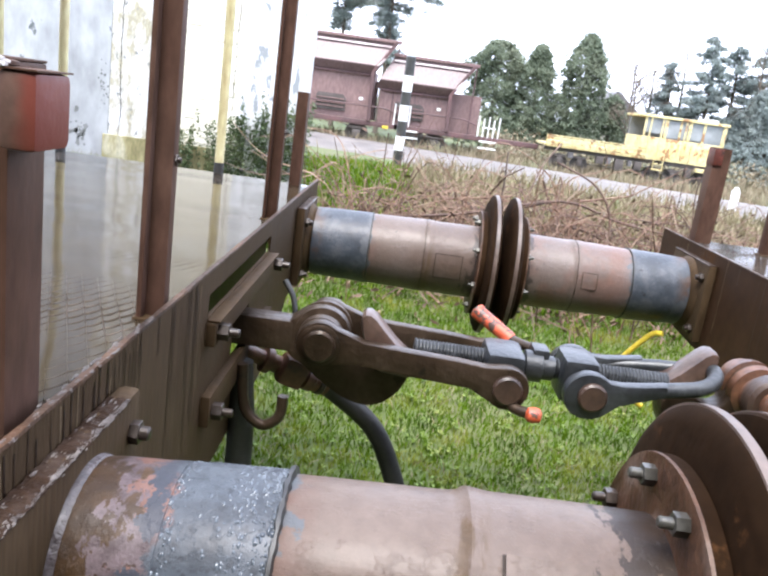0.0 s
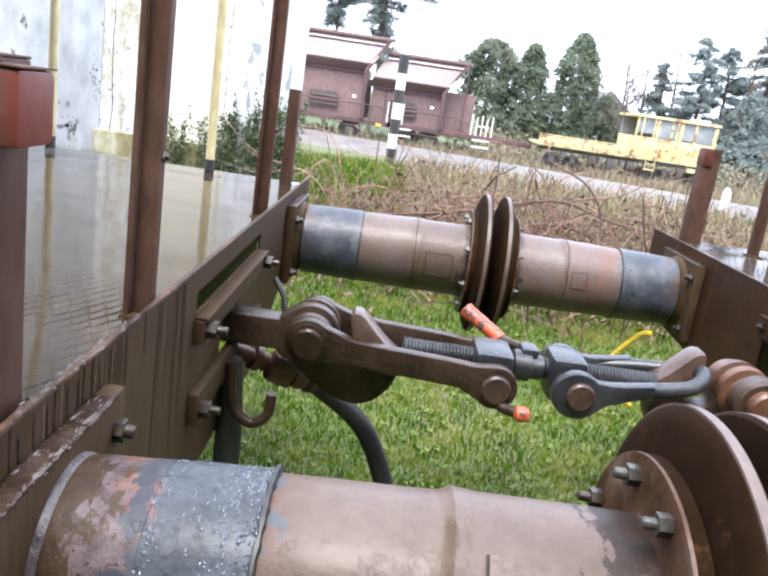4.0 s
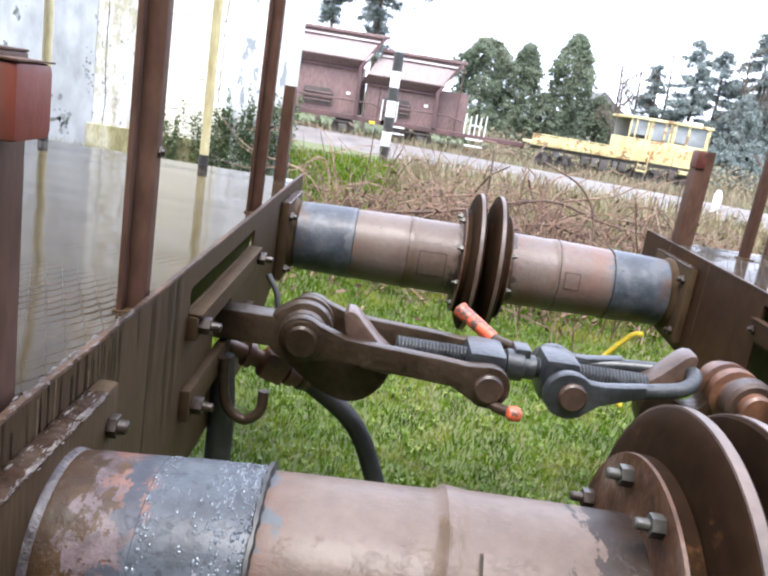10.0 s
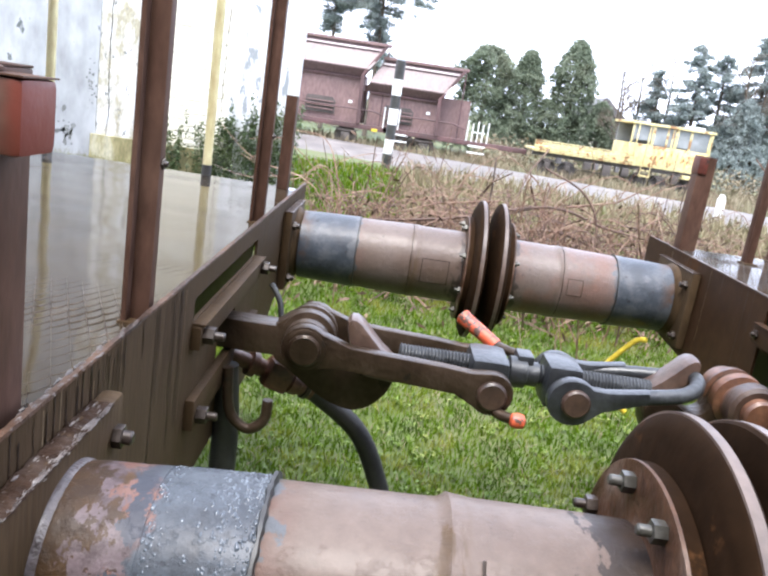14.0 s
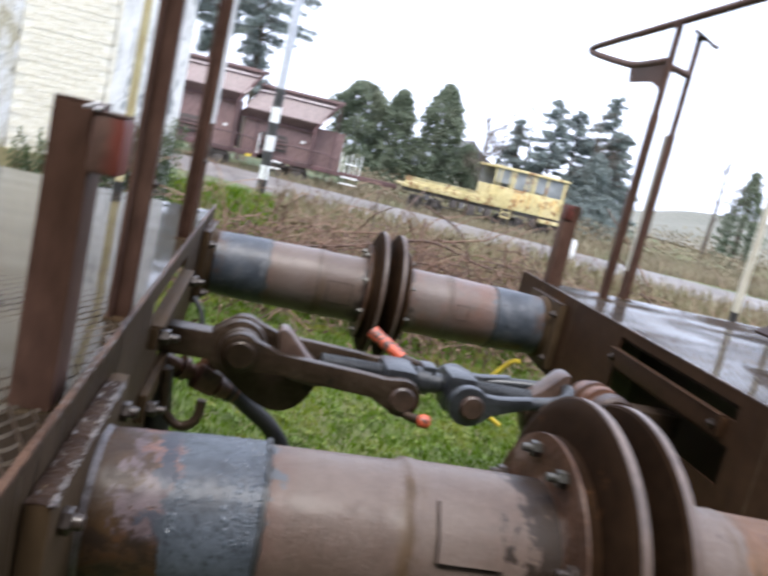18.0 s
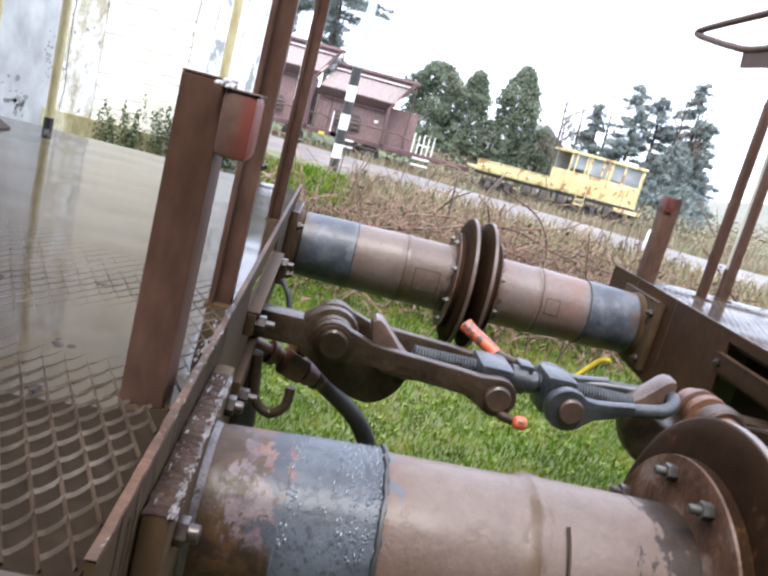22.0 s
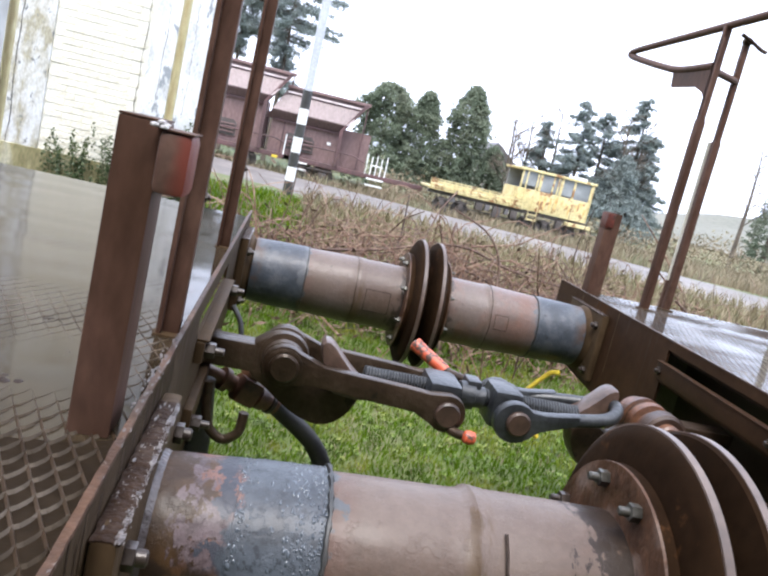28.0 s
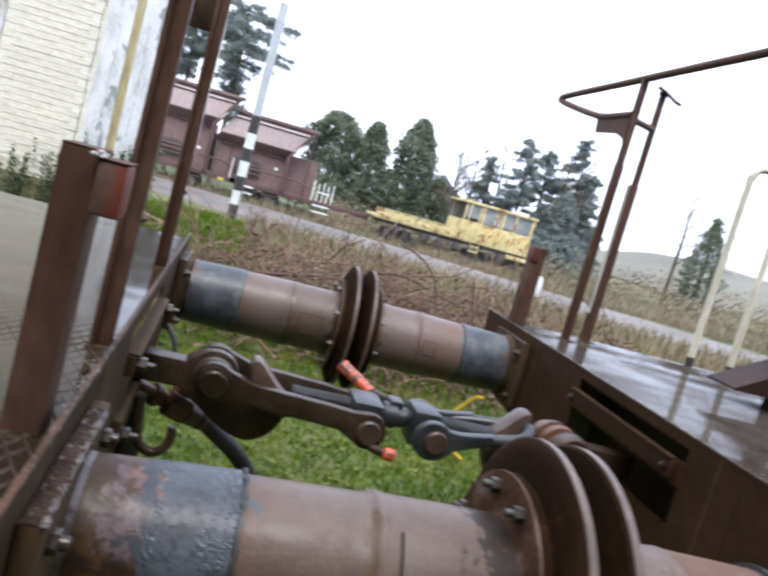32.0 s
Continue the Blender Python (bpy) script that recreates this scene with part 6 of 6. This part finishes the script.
        for xs in (x1 + 0.42, x1 + 1.0):
            part("step_hanger", box(xs, xs + 0.03, y0 + 0.06, y0 + 0.09, 0.15, 0.62), M["underframe"], h)
    part("label_plate", box(x1 - 1.3, x1 - 1.16, y0 + 0.29, y0 + 0.315, 1.32, 1.42), M["white_tube"], h, "small white plate")
    if bars < 2:
        part("lamp_iron", box(x1 - 0.3, x1 - 0.08, y0 - 0.02, y0 + 0.04, 0.42, 0.52, 0.02), M["yellow_rod"], h, "yellow painted iron")
    return h


M["rim_pale"] = mat("rail_highlight_and_slot_paint", [(0.42, 0.34, 0.33), (0.6, 0.53, 0.52)], 0.5, scale=2, fine=20)
hopper(-7.6, -0.98, 27.0, 3.56, 1, "red-brown hopper wagon with sloping sides")
hopper(-1.16, 1.95, 27.0, 3.12, 2, "short red-brown hopper wagon before dark conifers")

# ---- yellow track machine ----
M["rust_orange"] = mat("rusted_yellow_panel", [(0.4, 0.2, 0.06), (0.62, 0.42, 0.16), (0.66, 0.55, 0.3)], 0.6, scale=3, fine=20)
tm = thing("track_machine", "faded yellow track machine with a low bed and a glazed cab", "rail vehicle", (8, 27, 0))
YM = 25.5
part("bed", box(4.3, 8.3, YM, YM + 2.3, 0.98, 1.08, 0.01), M["machine"], tm, "low yellow loading bed")
for i, zz in enumerate((1.1, 1.24)):
    part("bed_side", box(4.3, 8.3, YM - 0.03, YM + 0.03, zz, zz + 0.115, 0.008), M["machine"], tm, "long yellow side board")
for i in range(9):
    part("bed_post", box(4.35 + i * 0.48, 4.41 + i * 0.48, YM - 0.06, YM - 0.03, 1.0, 1.38, 0.004), M["machine"], tm)
part("bed_rail", box(4.3, 8.3, YM - 0.05, YM + 0.02, 1.39, 1.43), M["machine"], tm)
for i in range(6):
    part("load_bundle", box(4.6 + i * 0.6, 5.1 + i * 0.6, YM + 0.3 + 0.1 * (i % 3), YM + 1.6, 1.08, 1.2 + 0.05 * (i % 3), 0.03), M["machine"], tm)
part("frame", box(4.3, 11.2, YM + 0.15, YM + 0.35, 0.84, 0.98, 0.01), M["underframe"], tm)
cab = part("cab", box(7.9, 11.05, YM + 0.05, YM + 2.2, 1.0, 1.85, 0.03), M["machine"], tm, "yellow cab body with rust")
part("cab_roof", box(7.8, 11.15, YM - 0.02, YM + 2.3, 2.58, 2.68, 0.02), M["machine"], cab, "faded cab roof")
for x, wd in ((7.95, 0.06), (8.72, 0.12), (9.3, 0.07), (9.62, 0.13), (10.2, 0.09), (10.95, 0.09)):
    part("pillar", box(x, x + wd, YM + 0.05, YM + 0.15, 1.84, 2.6, 0.01), M["machine"], cab)
for x0, x1, z0 in ((8.01, 8.72, 2.0), (8.84, 9.3, 1.88), (9.37, 9.62, 1.88), (9.75, 10.2, 1.92), (10.29, 10.95, 1.8)):
    part("window", box(x0, x1, YM + 0.09, YM + 0.11, z0, 2.58), M["glassy"], cab, "grey cab window")
part("roof_hatch", box(10.3, 10.8, YM + 0.3, YM + 1.2, 2.68, 2.78, 0.03), M["white_tube"], cab, "pale hatch on the roof")
part("cab_back", box(7.95, 11.0, YM + 2.1, YM + 2.2, 1.84, 2.6), M["glassy"], cab)
for i in range(11):
    x, wd, top = 8.9 + i * 0.19 + rng.uniform(-0.05, 0.05), rng.uniform(0.05, 0.17), rng.uniform(1.6, 1.83)
    low = top - rng.uniform(0.2, 0.65)
    streak = prism([(x, top), (x + wd, top - 0.03), (x + wd * 0.9, (top + low) / 2), (x + wd * 0.6, low), (x + wd * 0.35, low + 0.06), (x + wd * 0.1, (top + low) / 2 + 0.05)], YM + 0.042, YM + 0.052)
    part("rust_patch", streak, M["rust_orange"], cab, "orange rust eating through the paint")
for x in (8.15, 8.6, 9.5, 11.02):
    part("cab_rib", box(x, x + 0.05, YM + 0.01, YM + 0.05, 1.0, 2.6, 0.005), M["machine"], cab)
part("side_step", box(8.5, 8.9, YM - 0.12, YM + 0.05, 0.62, 0.68), M["machine"], tm)
part("ladder", joined(box(8.5, 8.53, YM - 0.1, YM - 0.07, 0.6, 1.25), box(8.87, 8.9, YM - 0.1, YM - 0.07, 0.6, 1.25), box(8.5, 8.9, YM - 0.1, YM - 0.07, 0.85, 0.89)), M["machine"], tm, "short yellow ladder")
part("step_board", box(10.2, 11.3, YM - 0.1, YM + 0.1, 0.75, 0.9, 0.01), M["machine"], tm)
for x in (4.95, 5.75, 8.6, 9.4, 10.5):
    part("wheel", moved(lathe([(-0.06, 0.06), (-0.05, 0.1), (-0.03, 0.26), (-0.06, 0.27), (-0.06, 0.35), (0.06, 0.35), (0.06, 0.15)], 0, 0, 24), Matrix.Translation((x, YM + 0.3, 0.4)) @ pose(0, 0, 0, 0, 0, 90)), M["underframe"], tm)
    part("axle_box", box(x - 0.1, x + 0.1, YM + 0.1, YM + 0.24, 0.38, 0.6, 0.03), M["underframe"], tm)
    part("leaf_spring", prism([(x - 0.36, 0.76), (x - 0.12, 0.62), (x + 0.12, 0.62), (x + 0.36, 0.76), (x + 0.12, 0.7), (x - 0.12, 0.7)], YM + 0.1, YM + 0.2), M["underframe"], tm)
for x, wd, low, pale in ((5.25, 0.22, 0.62, 1), (6.35, 0.3, 0.55, 0), (6.75, 0.2, 0.6, 1), (7.1, 0.34, 0.4, 0), (7.6, 0.16, 0.62, 1), (7.85, 0.3, 0.5, 0), (9.85, 0.25, 0.5, 0), (11.0, 0.2, 0.55, 0)):
    part("tool_box", box(x, x + wd, YM + 0.05, YM + 0.3, low, 0.84, 0.025), M["roof" if pale else "underframe"], tm, "grey box" if pale else "")
part("brake_rod", box(5.2, 8.4, YM + 0.22, YM + 0.25, 0.46, 0.5), M["underframe"], tm)

tm.location, tm.scale = (7.92, 27, -0.22), (0.91, 0.91, 0.91)

# ---- trees ----
def crown(name, n, shape, size, material, parent, flat=0.4):
    """Small leaf sprays in clumps that follow a shape: shape(u) gives a random centre."""
    verts, faces = [], []
    clumps = [shape() for _ in range(n // 18)]
    for c in clumps:
        r = size * rng.uniform(1.2, 3.2)
        for _ in range(18):
            p = np.array(c) + rng.normal(0, r * 0.5, 3) * (1, 1, 0.7)
            a, b = rng.normal(0, 1, 3), rng.normal(0, 1, 3)
            a /= np.linalg.norm(a)
            b -= a * (a @ b)
            b /= np.linalg.norm(b)
            k, s = len(verts), size * rng.uniform(0.5, 1.3)
            verts += [tuple(p - a * s), tuple(p + b * s * flat), tuple(p + a * s), tuple(p - b * s * flat)]
            faces.append((k, k + 1, k + 2, k + 3))
    me = bpy.data.meshes.new(name)
    me.from_pydata(verts, [], faces)
    me.materials.append(material)
    ob = new(name, me)
    ob.parent = parent
    root = parent.parent or parent
    ob.matrix_parent_inverse = Matrix.Translation(-root.location)
    return ob


def conifer(x, y, h, r, label, n=5200, material="needle", low=0.0, power=0.7):
    t = thing("conifer", label, "tree", (x, y, 0))
    part("trunk", tube([(x, y, -0.6), (x + 0.05, y, h * 0.5), (x, y, h * 0.93)], 0.16, 8, 3, 0.03), M["bark"], t)

    def shape():
        u = rng.random() ** 0.8
        a, q = rng.uniform(0, 6.283), 0.0
        q = r * (1 - u) ** power * (0.8 + 0.16 * math.sin(7 * u + 2.1 * x) + 0.5 * noise.noise((2.2 * math.cos(a) + x, 2.2 * math.sin(a), u * 6))) * rng.uniform(0.55, 1.0)
        return x + q * math.cos(a), y + q * math.sin(a), low + (h - low) * u

    crown("crown", n, shape, 0.065, M[material], t, 0.45)


def pine(x, y, h, r, label, n=3000, low=0.16, open_=False):
    """Whorls of drooping limbs with needle sprays along them, longest below."""
    t = thing("pine", label, "tree", (x, y, 0))
    part("trunk", tube([(x, y, -0.6), (x + 0.1, y, h * 0.5), (x, y, h * 0.97)], 0.13, 8, 3, 0.03), M["bark"], t)
    tips = []
    count = 110 if open_ else 64
    for i in range(count):
        u = low + (0.99 - low) * (i + rng.random()) / count
        l = r * ((1.08 - u) ** 0.8 if not open_ else (0.75 + 0.5 * math.sin(u * 9)) * (1.15 - u) ** 0.4) * rng.uniform(0.55, 1.1)
        a = rng.uniform(0, 6.283)
        tip = (x + l * math.cos(a), y + l * math.sin(a), h * u - 0.1 * l)
        part("limb", tube([(x, y, h * u), tip], 0.03, 4, 0, 0.01), M["bark"], t)
        tips.append(((x, y, h * u), tip, l))
    weights = np.array([q[2] for q in tips])
    weights = weights / weights.sum()

    def shape():
        p, q, _ = tips[int(rng.choice(len(tips), p=weights))]
        f = rng.uniform(0.25, 1.05) if not open_ else rng.uniform(0.3, 1.15)
        return tuple(p[k] + (q[k] - p[k]) * f for k in range(3))

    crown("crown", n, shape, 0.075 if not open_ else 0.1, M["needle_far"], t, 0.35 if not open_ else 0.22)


def bare_tree(x, y, h, label):
    t = thing("bare_tree", label, "tree", (x, y, 0))
    part("trunk", tube([(x, y, -0.6), (x + 0.1, y, h * 0.5), (x - 0.05, y, h * 0.9)], h * 0.02, 7, 3, 0.02), M["bark"], t)
    verts, faces = [], []

    def limb(p, d, l, r, depth):
        q = p + d * l
        k = len(verts)
        side_ = d.orthogonal().normalized()
        up = d.cross(side_)
        for c, rr in ((p, r), (q, r * 0.5)):
            for j in range(3):
                verts.append(tuple(c + (side_ * math.cos(j * 2.09) + up * math.sin(j * 2.09)) * rr))
        for j in range(3):
            faces.append((k + j, k + (j + 1) % 3, k + 3 + (j + 1) % 3, k + 3 + j))
        if depth:
            for _ in range(3):
                limb(p + d * l * rng.uniform(0.4, 1), (d + Vector(rng.normal(0, 0.5, 3))).normalized(), l * rng.uniform(0.45, 0.75), r * 0.55, depth - 1)

    for i in range(12):
        u = 0.3 + 0.6 * i / 11
        a = rng.uniform(0, 6.283)
        limb(Vector((x, y, h * u)), Vector((math.cos(a) * 0.7, math.sin(a) * 0.7, 0.7)).normalized(), h * 0.2 * (1.3 - u), 0.035, 3)
    me = bpy.data.meshes.new("twig_crown")
    me.from_pydata(verts, [], faces)
    me.materials.append(M["bark"])
    ob = new("twig_crown", me)
    ob.parent = t
    ob.matrix_parent_inverse = Matrix.Translation(-t.location)


conifer(3.4, 34.6, 4.7, 2.75, "broad grey-green cypress behind the hopper wagon", 38000, power=0.4)
conifer(5.35, 35.2, 4.8, 1.75, "grey-green cypress behind the hopper wagon", 30000, power=0.42)
conifer(7.4, 34.6, 5.5, 1.65, "tall pointed grey-green cypress", 36000, power=0.38)
conifer(9.2, 35.6, 3.0, 1.5, "low grey-green cypress beside the tall one", 14000, power=0.5)
pine(13.0, 34.5, 6.2, 2.2, "tall blue-green spruce behind the yellow machine", 30000)
pine(11.9, 36.5, 5.0, 1.7, "blue-green spruce among bare trees", 18000)
pine(17.0, 35.5, 5.4, 2.0, "blue-green spruce at the end of the row", 24000)
pine(14.5, 35.5, 6.0, 2.2, "tall blue-green spruce behind the yellow machine", 24000)
pine(15.9, 34.5, 7.0, 2.5, "tall blue-green spruce with layered limbs", 34000)
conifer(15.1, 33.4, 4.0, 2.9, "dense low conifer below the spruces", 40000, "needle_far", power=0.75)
pine(-1.9, 36, 8.6, 3.1, "tall pine with open crown behind the hopper wagons", 30000, 0.36, True)
pine(-4.2, 37, 9.0, 2.5, "tall pine with open crown behind the hopper wagons", 22000, 0.5, True)
conifer(23.2, 33, 4.9, 1.6, "dark spruce by the far meadow", 12000, power=0.6)
for x, y, h in ((10.0, 36, 5.4), (11.2, 37, 5.6), (12.3, 36, 5.9), (21.5, 33, 6.6), (9.6, 34, 4.6), (14.8, 33.5, 6.2), (15.9, 34, 6.4), (24.5, 34, 5.0)):
    bare_tree(x, y, h, "leafless deciduous tree against the sky")


def thicket(name, n, x0, x1, y0, y1, h, size, material, label, category):
    verts, faces = [], []
    for _ in range(n):
        x, y = rng.uniform(x0, x1), rng.uniform(y0, y1)
        z = rng.random() ** 1.4 * h * (0.65 + 0.5 * noise.noise((x * 0.4, y * 0.3, 2)))
        a, b = rng.normal(0, 1, 3), rng.normal(0, 1, 3)
        a, b, k, s = a / np.linalg.norm(a), b / np.linalg.norm(b), len(verts), size * rng.uniform(0.5, 1.4)
        p = np.array((x, y, z + ground_height(x, y)))
        verts += [tuple(p - a * s), tuple(p + b * s * 0.5), tuple(p + a * s), tuple(p - b * s * 0.5)]
        faces.append((k, k + 1, k + 2, k + 3))
    soup(name, verts, faces, material, "stuff", label, category)


thicket("far_hedge", 30000, -25, 60, 40, 46, 2.2, 0.09, M["reed"], "brown far hedge and scrub behind the railway", "hedge")
thicket("scrub", 26000, 3, 32, 27.6, 33, 1.4, 0.06, M["reed"], "brown scrub behind the yellow machine", "scrub")


def far_hill():
    xs, ys = np.linspace(36, 180, 60), np.linspace(50, 120, 16)
    verts = [(x, y, 4.2 * min(1, (x - 36) / 18) * math.sin(math.pi * (y - 50) / 70) * (0.85 + 0.3 * noise.noise((x * 0.05, y * 0.05, 1)))) for y in ys for x in xs]
    faces = [(j * 60 + i, j * 60 + i + 1, (j + 1) * 60 + i + 1, (j + 1) * 60 + i) for j in range(15) for i in range(59)]
    soup("far_hill", verts, faces, M["hill"], "structure", "pale grey-green meadow slope in the distance", "hill").data.shade_smooth()


far_hill()
barn = thing("far_house", "far low house with a dark roof behind the bare trees", "house", (10, 41, 0))
part("wall", box(9.0, 12.3, 40, 43, -0.5, 1.9), M["mortar"], barn)
part("roof", prism([(8.8, 1.9), (10.4, 3.5), (12.0, 2.3), (12.5, 1.9)], 39.8, 43.2), M["roof"], barn)

# added out of view behind the camera to dim surfaces facing it
tagged(mesh_ob("light_block_south", box(-40, 40, -4.9, -4.5, -0.3, 6.0), M["mortar_dark"], False), "unseen dark wall added behind the camera to cut light from that side", "wall", "", "structure")

# ---- white building ----
YW, XW = 7.6, -1.62
bld = thing("white_building", "whitewashed brick building with peeling paint and plants at its foot", "building", (-5, 10, 0))
wall = part("wall", prism([(-14, YW + 0.02), (XW, YW + 0.02), (XW - 1.3, YW + 5), (-14, YW + 5)], -0.2, 8.5, 0, "xy"), M["mortar"], bld, "whitewashed brick wall with pale joints", False)
part("plaster_strip", box(XW - 0.76, XW + 0.03, YW - 0.012, YW + 0.03, 0.0, 8.5, 0.006), M["corner"], bld, "white corner strip with flaking paint")
part("plaster_strip", box(-3.92, -3.44, YW - 0.012, YW + 0.03, 0.0, 8.5, 0.006), M["plaster"], bld, "peeling cream and white strip")
part("plaster_panel", box(-9.0, -3.92, YW - 0.02, YW + 0.03, 0.0, 8.5, 0.008), M["panel"], bld, "smooth pale blue-white panel with spots of damp")
for cx, z0, z1, w in ((-3.79, 0.5, 4.0, 0.009), (XW - 0.82, 1.0, 4.0, 0.008), (XW - 0.6, 1.5, 2.6, 0.005), (XW - 0.28, 1.4, 2.7, 0.004)):
    crack = [(cx + 0.03 * noise.noise((z * 2.5, cx, 0)) + 0.012 * noise.noise((z * 14, cx, 3)), YW - 0.013, z) for z in np.linspace(z0, z1, 70)]
    bm = bmesh.new()
    rows = [[bm.verts.new((x - w * (0.5 + noise.noise((z * 9, cx, 5)) * 0.6), y, z)), bm.verts.new((x + w * (0.5 + noise.noise((z * 7, cx, 8)) * 0.6), y, z))] for x, y, z in crack]
    for i, (a, c) in enumerate(zip(rows, rows[1:])):
        if noise.noise((i * 0.31, cx * 5, 2)) > -0.5:
            bm.faces.new((a[0], a[1], c[1], c[0]))
    tagged(part("crack", moved(bm, Matrix.Translation((0, -0.003, 0))), M["mortar_dark"], wall, "dark broken crack in the plaster"), kind="stuff")
blots = bmesh.new()
for i in range(90):
    mx, sx, mz, sz = ((-4.25, 0.07, 0.63, 0.07), (-4.65, 0.12, 0.78, 0.2), (-3.99, 0.03, 1.25, 0.12))[i % 3]
    cx, cz_, q = rng.normal(mx, sx), rng.normal(mz, sz), rng.uniform(0.006, 0.04 if i % 3 < 2 else 0.018)
    blots.faces.new([blots.verts.new((cx + q * rng.uniform(0.4, 1.0) * math.cos(a), YW - 0.0235, cz_ + 1.3 * q * rng.uniform(0.4, 1.0) * math.sin(a))) for a in np.linspace(0, 6.283, 10)[:-1]])
tagged(part("damp_blot", blots, M["damp"], bld, "dark grey blots of damp on the panel"), kind="stuff")
part("plinth", box(-3.97, -2.46, YW - 0.05, YW + 0.02, -0.2, 0.67, 0.01), M["plinth"], bld, "damp olive-stained plinth")


def wall_plants():
    """Upright ivy stems climbing the wall, close set at the corner, with bare wall between."""
    verts, faces = [], []
    for i in range(98):
        x = rng.uniform(-3.35, XW + 0.08) if i % 3 else rng.uniform(-2.45, XW + 0.08)
        if noise.noise((x * 7, 1, 2)) < -0.22:
            continue
        y = YW - rng.uniform(0.07, 0.2)
        h = 0.78 + 0.3 * max(0.0, x + 3.1) + rng.exponential(0.08) + 0.2 * noise.noise((x * 9, 0, 4))
        lean = rng.normal(0, 0.05)
        for j in range(150):
            u = rng.random() ** 0.85
            wide = 0.045 * (1.15 - u) + 0.006
            p = Vector((x + lean * u + rng.normal(0, wide), y + rng.normal(0, 0.02), h * u))
            a, c, k, s = Vector(rng.normal(0, 1, 3)).normalized(), Vector(rng.normal(0, 1, 3)).normalized(), len(verts), rng.uniform(0.01, 0.026)
            verts += [tuple(p - a * s), tuple(p + c * s * 0.6), tuple(p + a * s), tuple(p - c * s * 0.6)]
            faces.append((k, k + 1, k + 2, k + 3))
    soup("wall_plants", verts, faces, M["ivy"], "stuff", "dark green ivy and tall weeds at the foot of the white wall", "plants")


wall_plants()
M["olive"] = mat("olive_grass", [(0.1, 0.1, 0.03), (0.18, 0.165, 0.06)], 0.7, scale=3, fine=30, bump=0)
blades("wall_foot_grass", 11000, -8, -1.2, 6.4, 7.5, 0.1, 0.5, 0.008, M["olive"], "tall olive grass at the foot of the wall", 0.3, keep=lambda x, y: 1.0 if x < -3.15 else 0.1)


def bricks():
    """Whitewashed bricks, proud of the joints."""
    l, h, g = 0.215, 0.065, 0.011
    base = box(0, l, -0.003, 0.02, 0, h, 0.003)
    me = bpy.data.meshes.new("brick")
    base.to_mesh(me)
    base.free()
    me.materials.append(M["brick"])
    count, rest = 0, bmesh.new()
    row = 0
    z = 0.615
    while z < 4.2:
        x = -3.44 + (l + g) * 0.5 * (row % 2)
        while x < -2.4 - l:
            if count < 300 and 0.9 < z < 2.75:
                ob = new("brick", me)
                ob.parent = wall
                ob.matrix_basis = Matrix.Translation((x, YW + 0.0175 + rng.normal(0, 0.0012), z))
                ob.matrix_parent_inverse = Matrix.Identity(4)
                count += 1
            else:
                t = me.copy()
                t.transform(Matrix.Translation((x, YW + 0.0175 + rng.normal(0, 0.0012), z)))
                rest.from_mesh(t)
                bpy.data.meshes.remove(t)
            x += l + g
        z += h + g
        row += 1
    tagged(part("brickwork", rest, M["brick"], wall, "whitewashed bricks"), kind="stuff")


bricks()
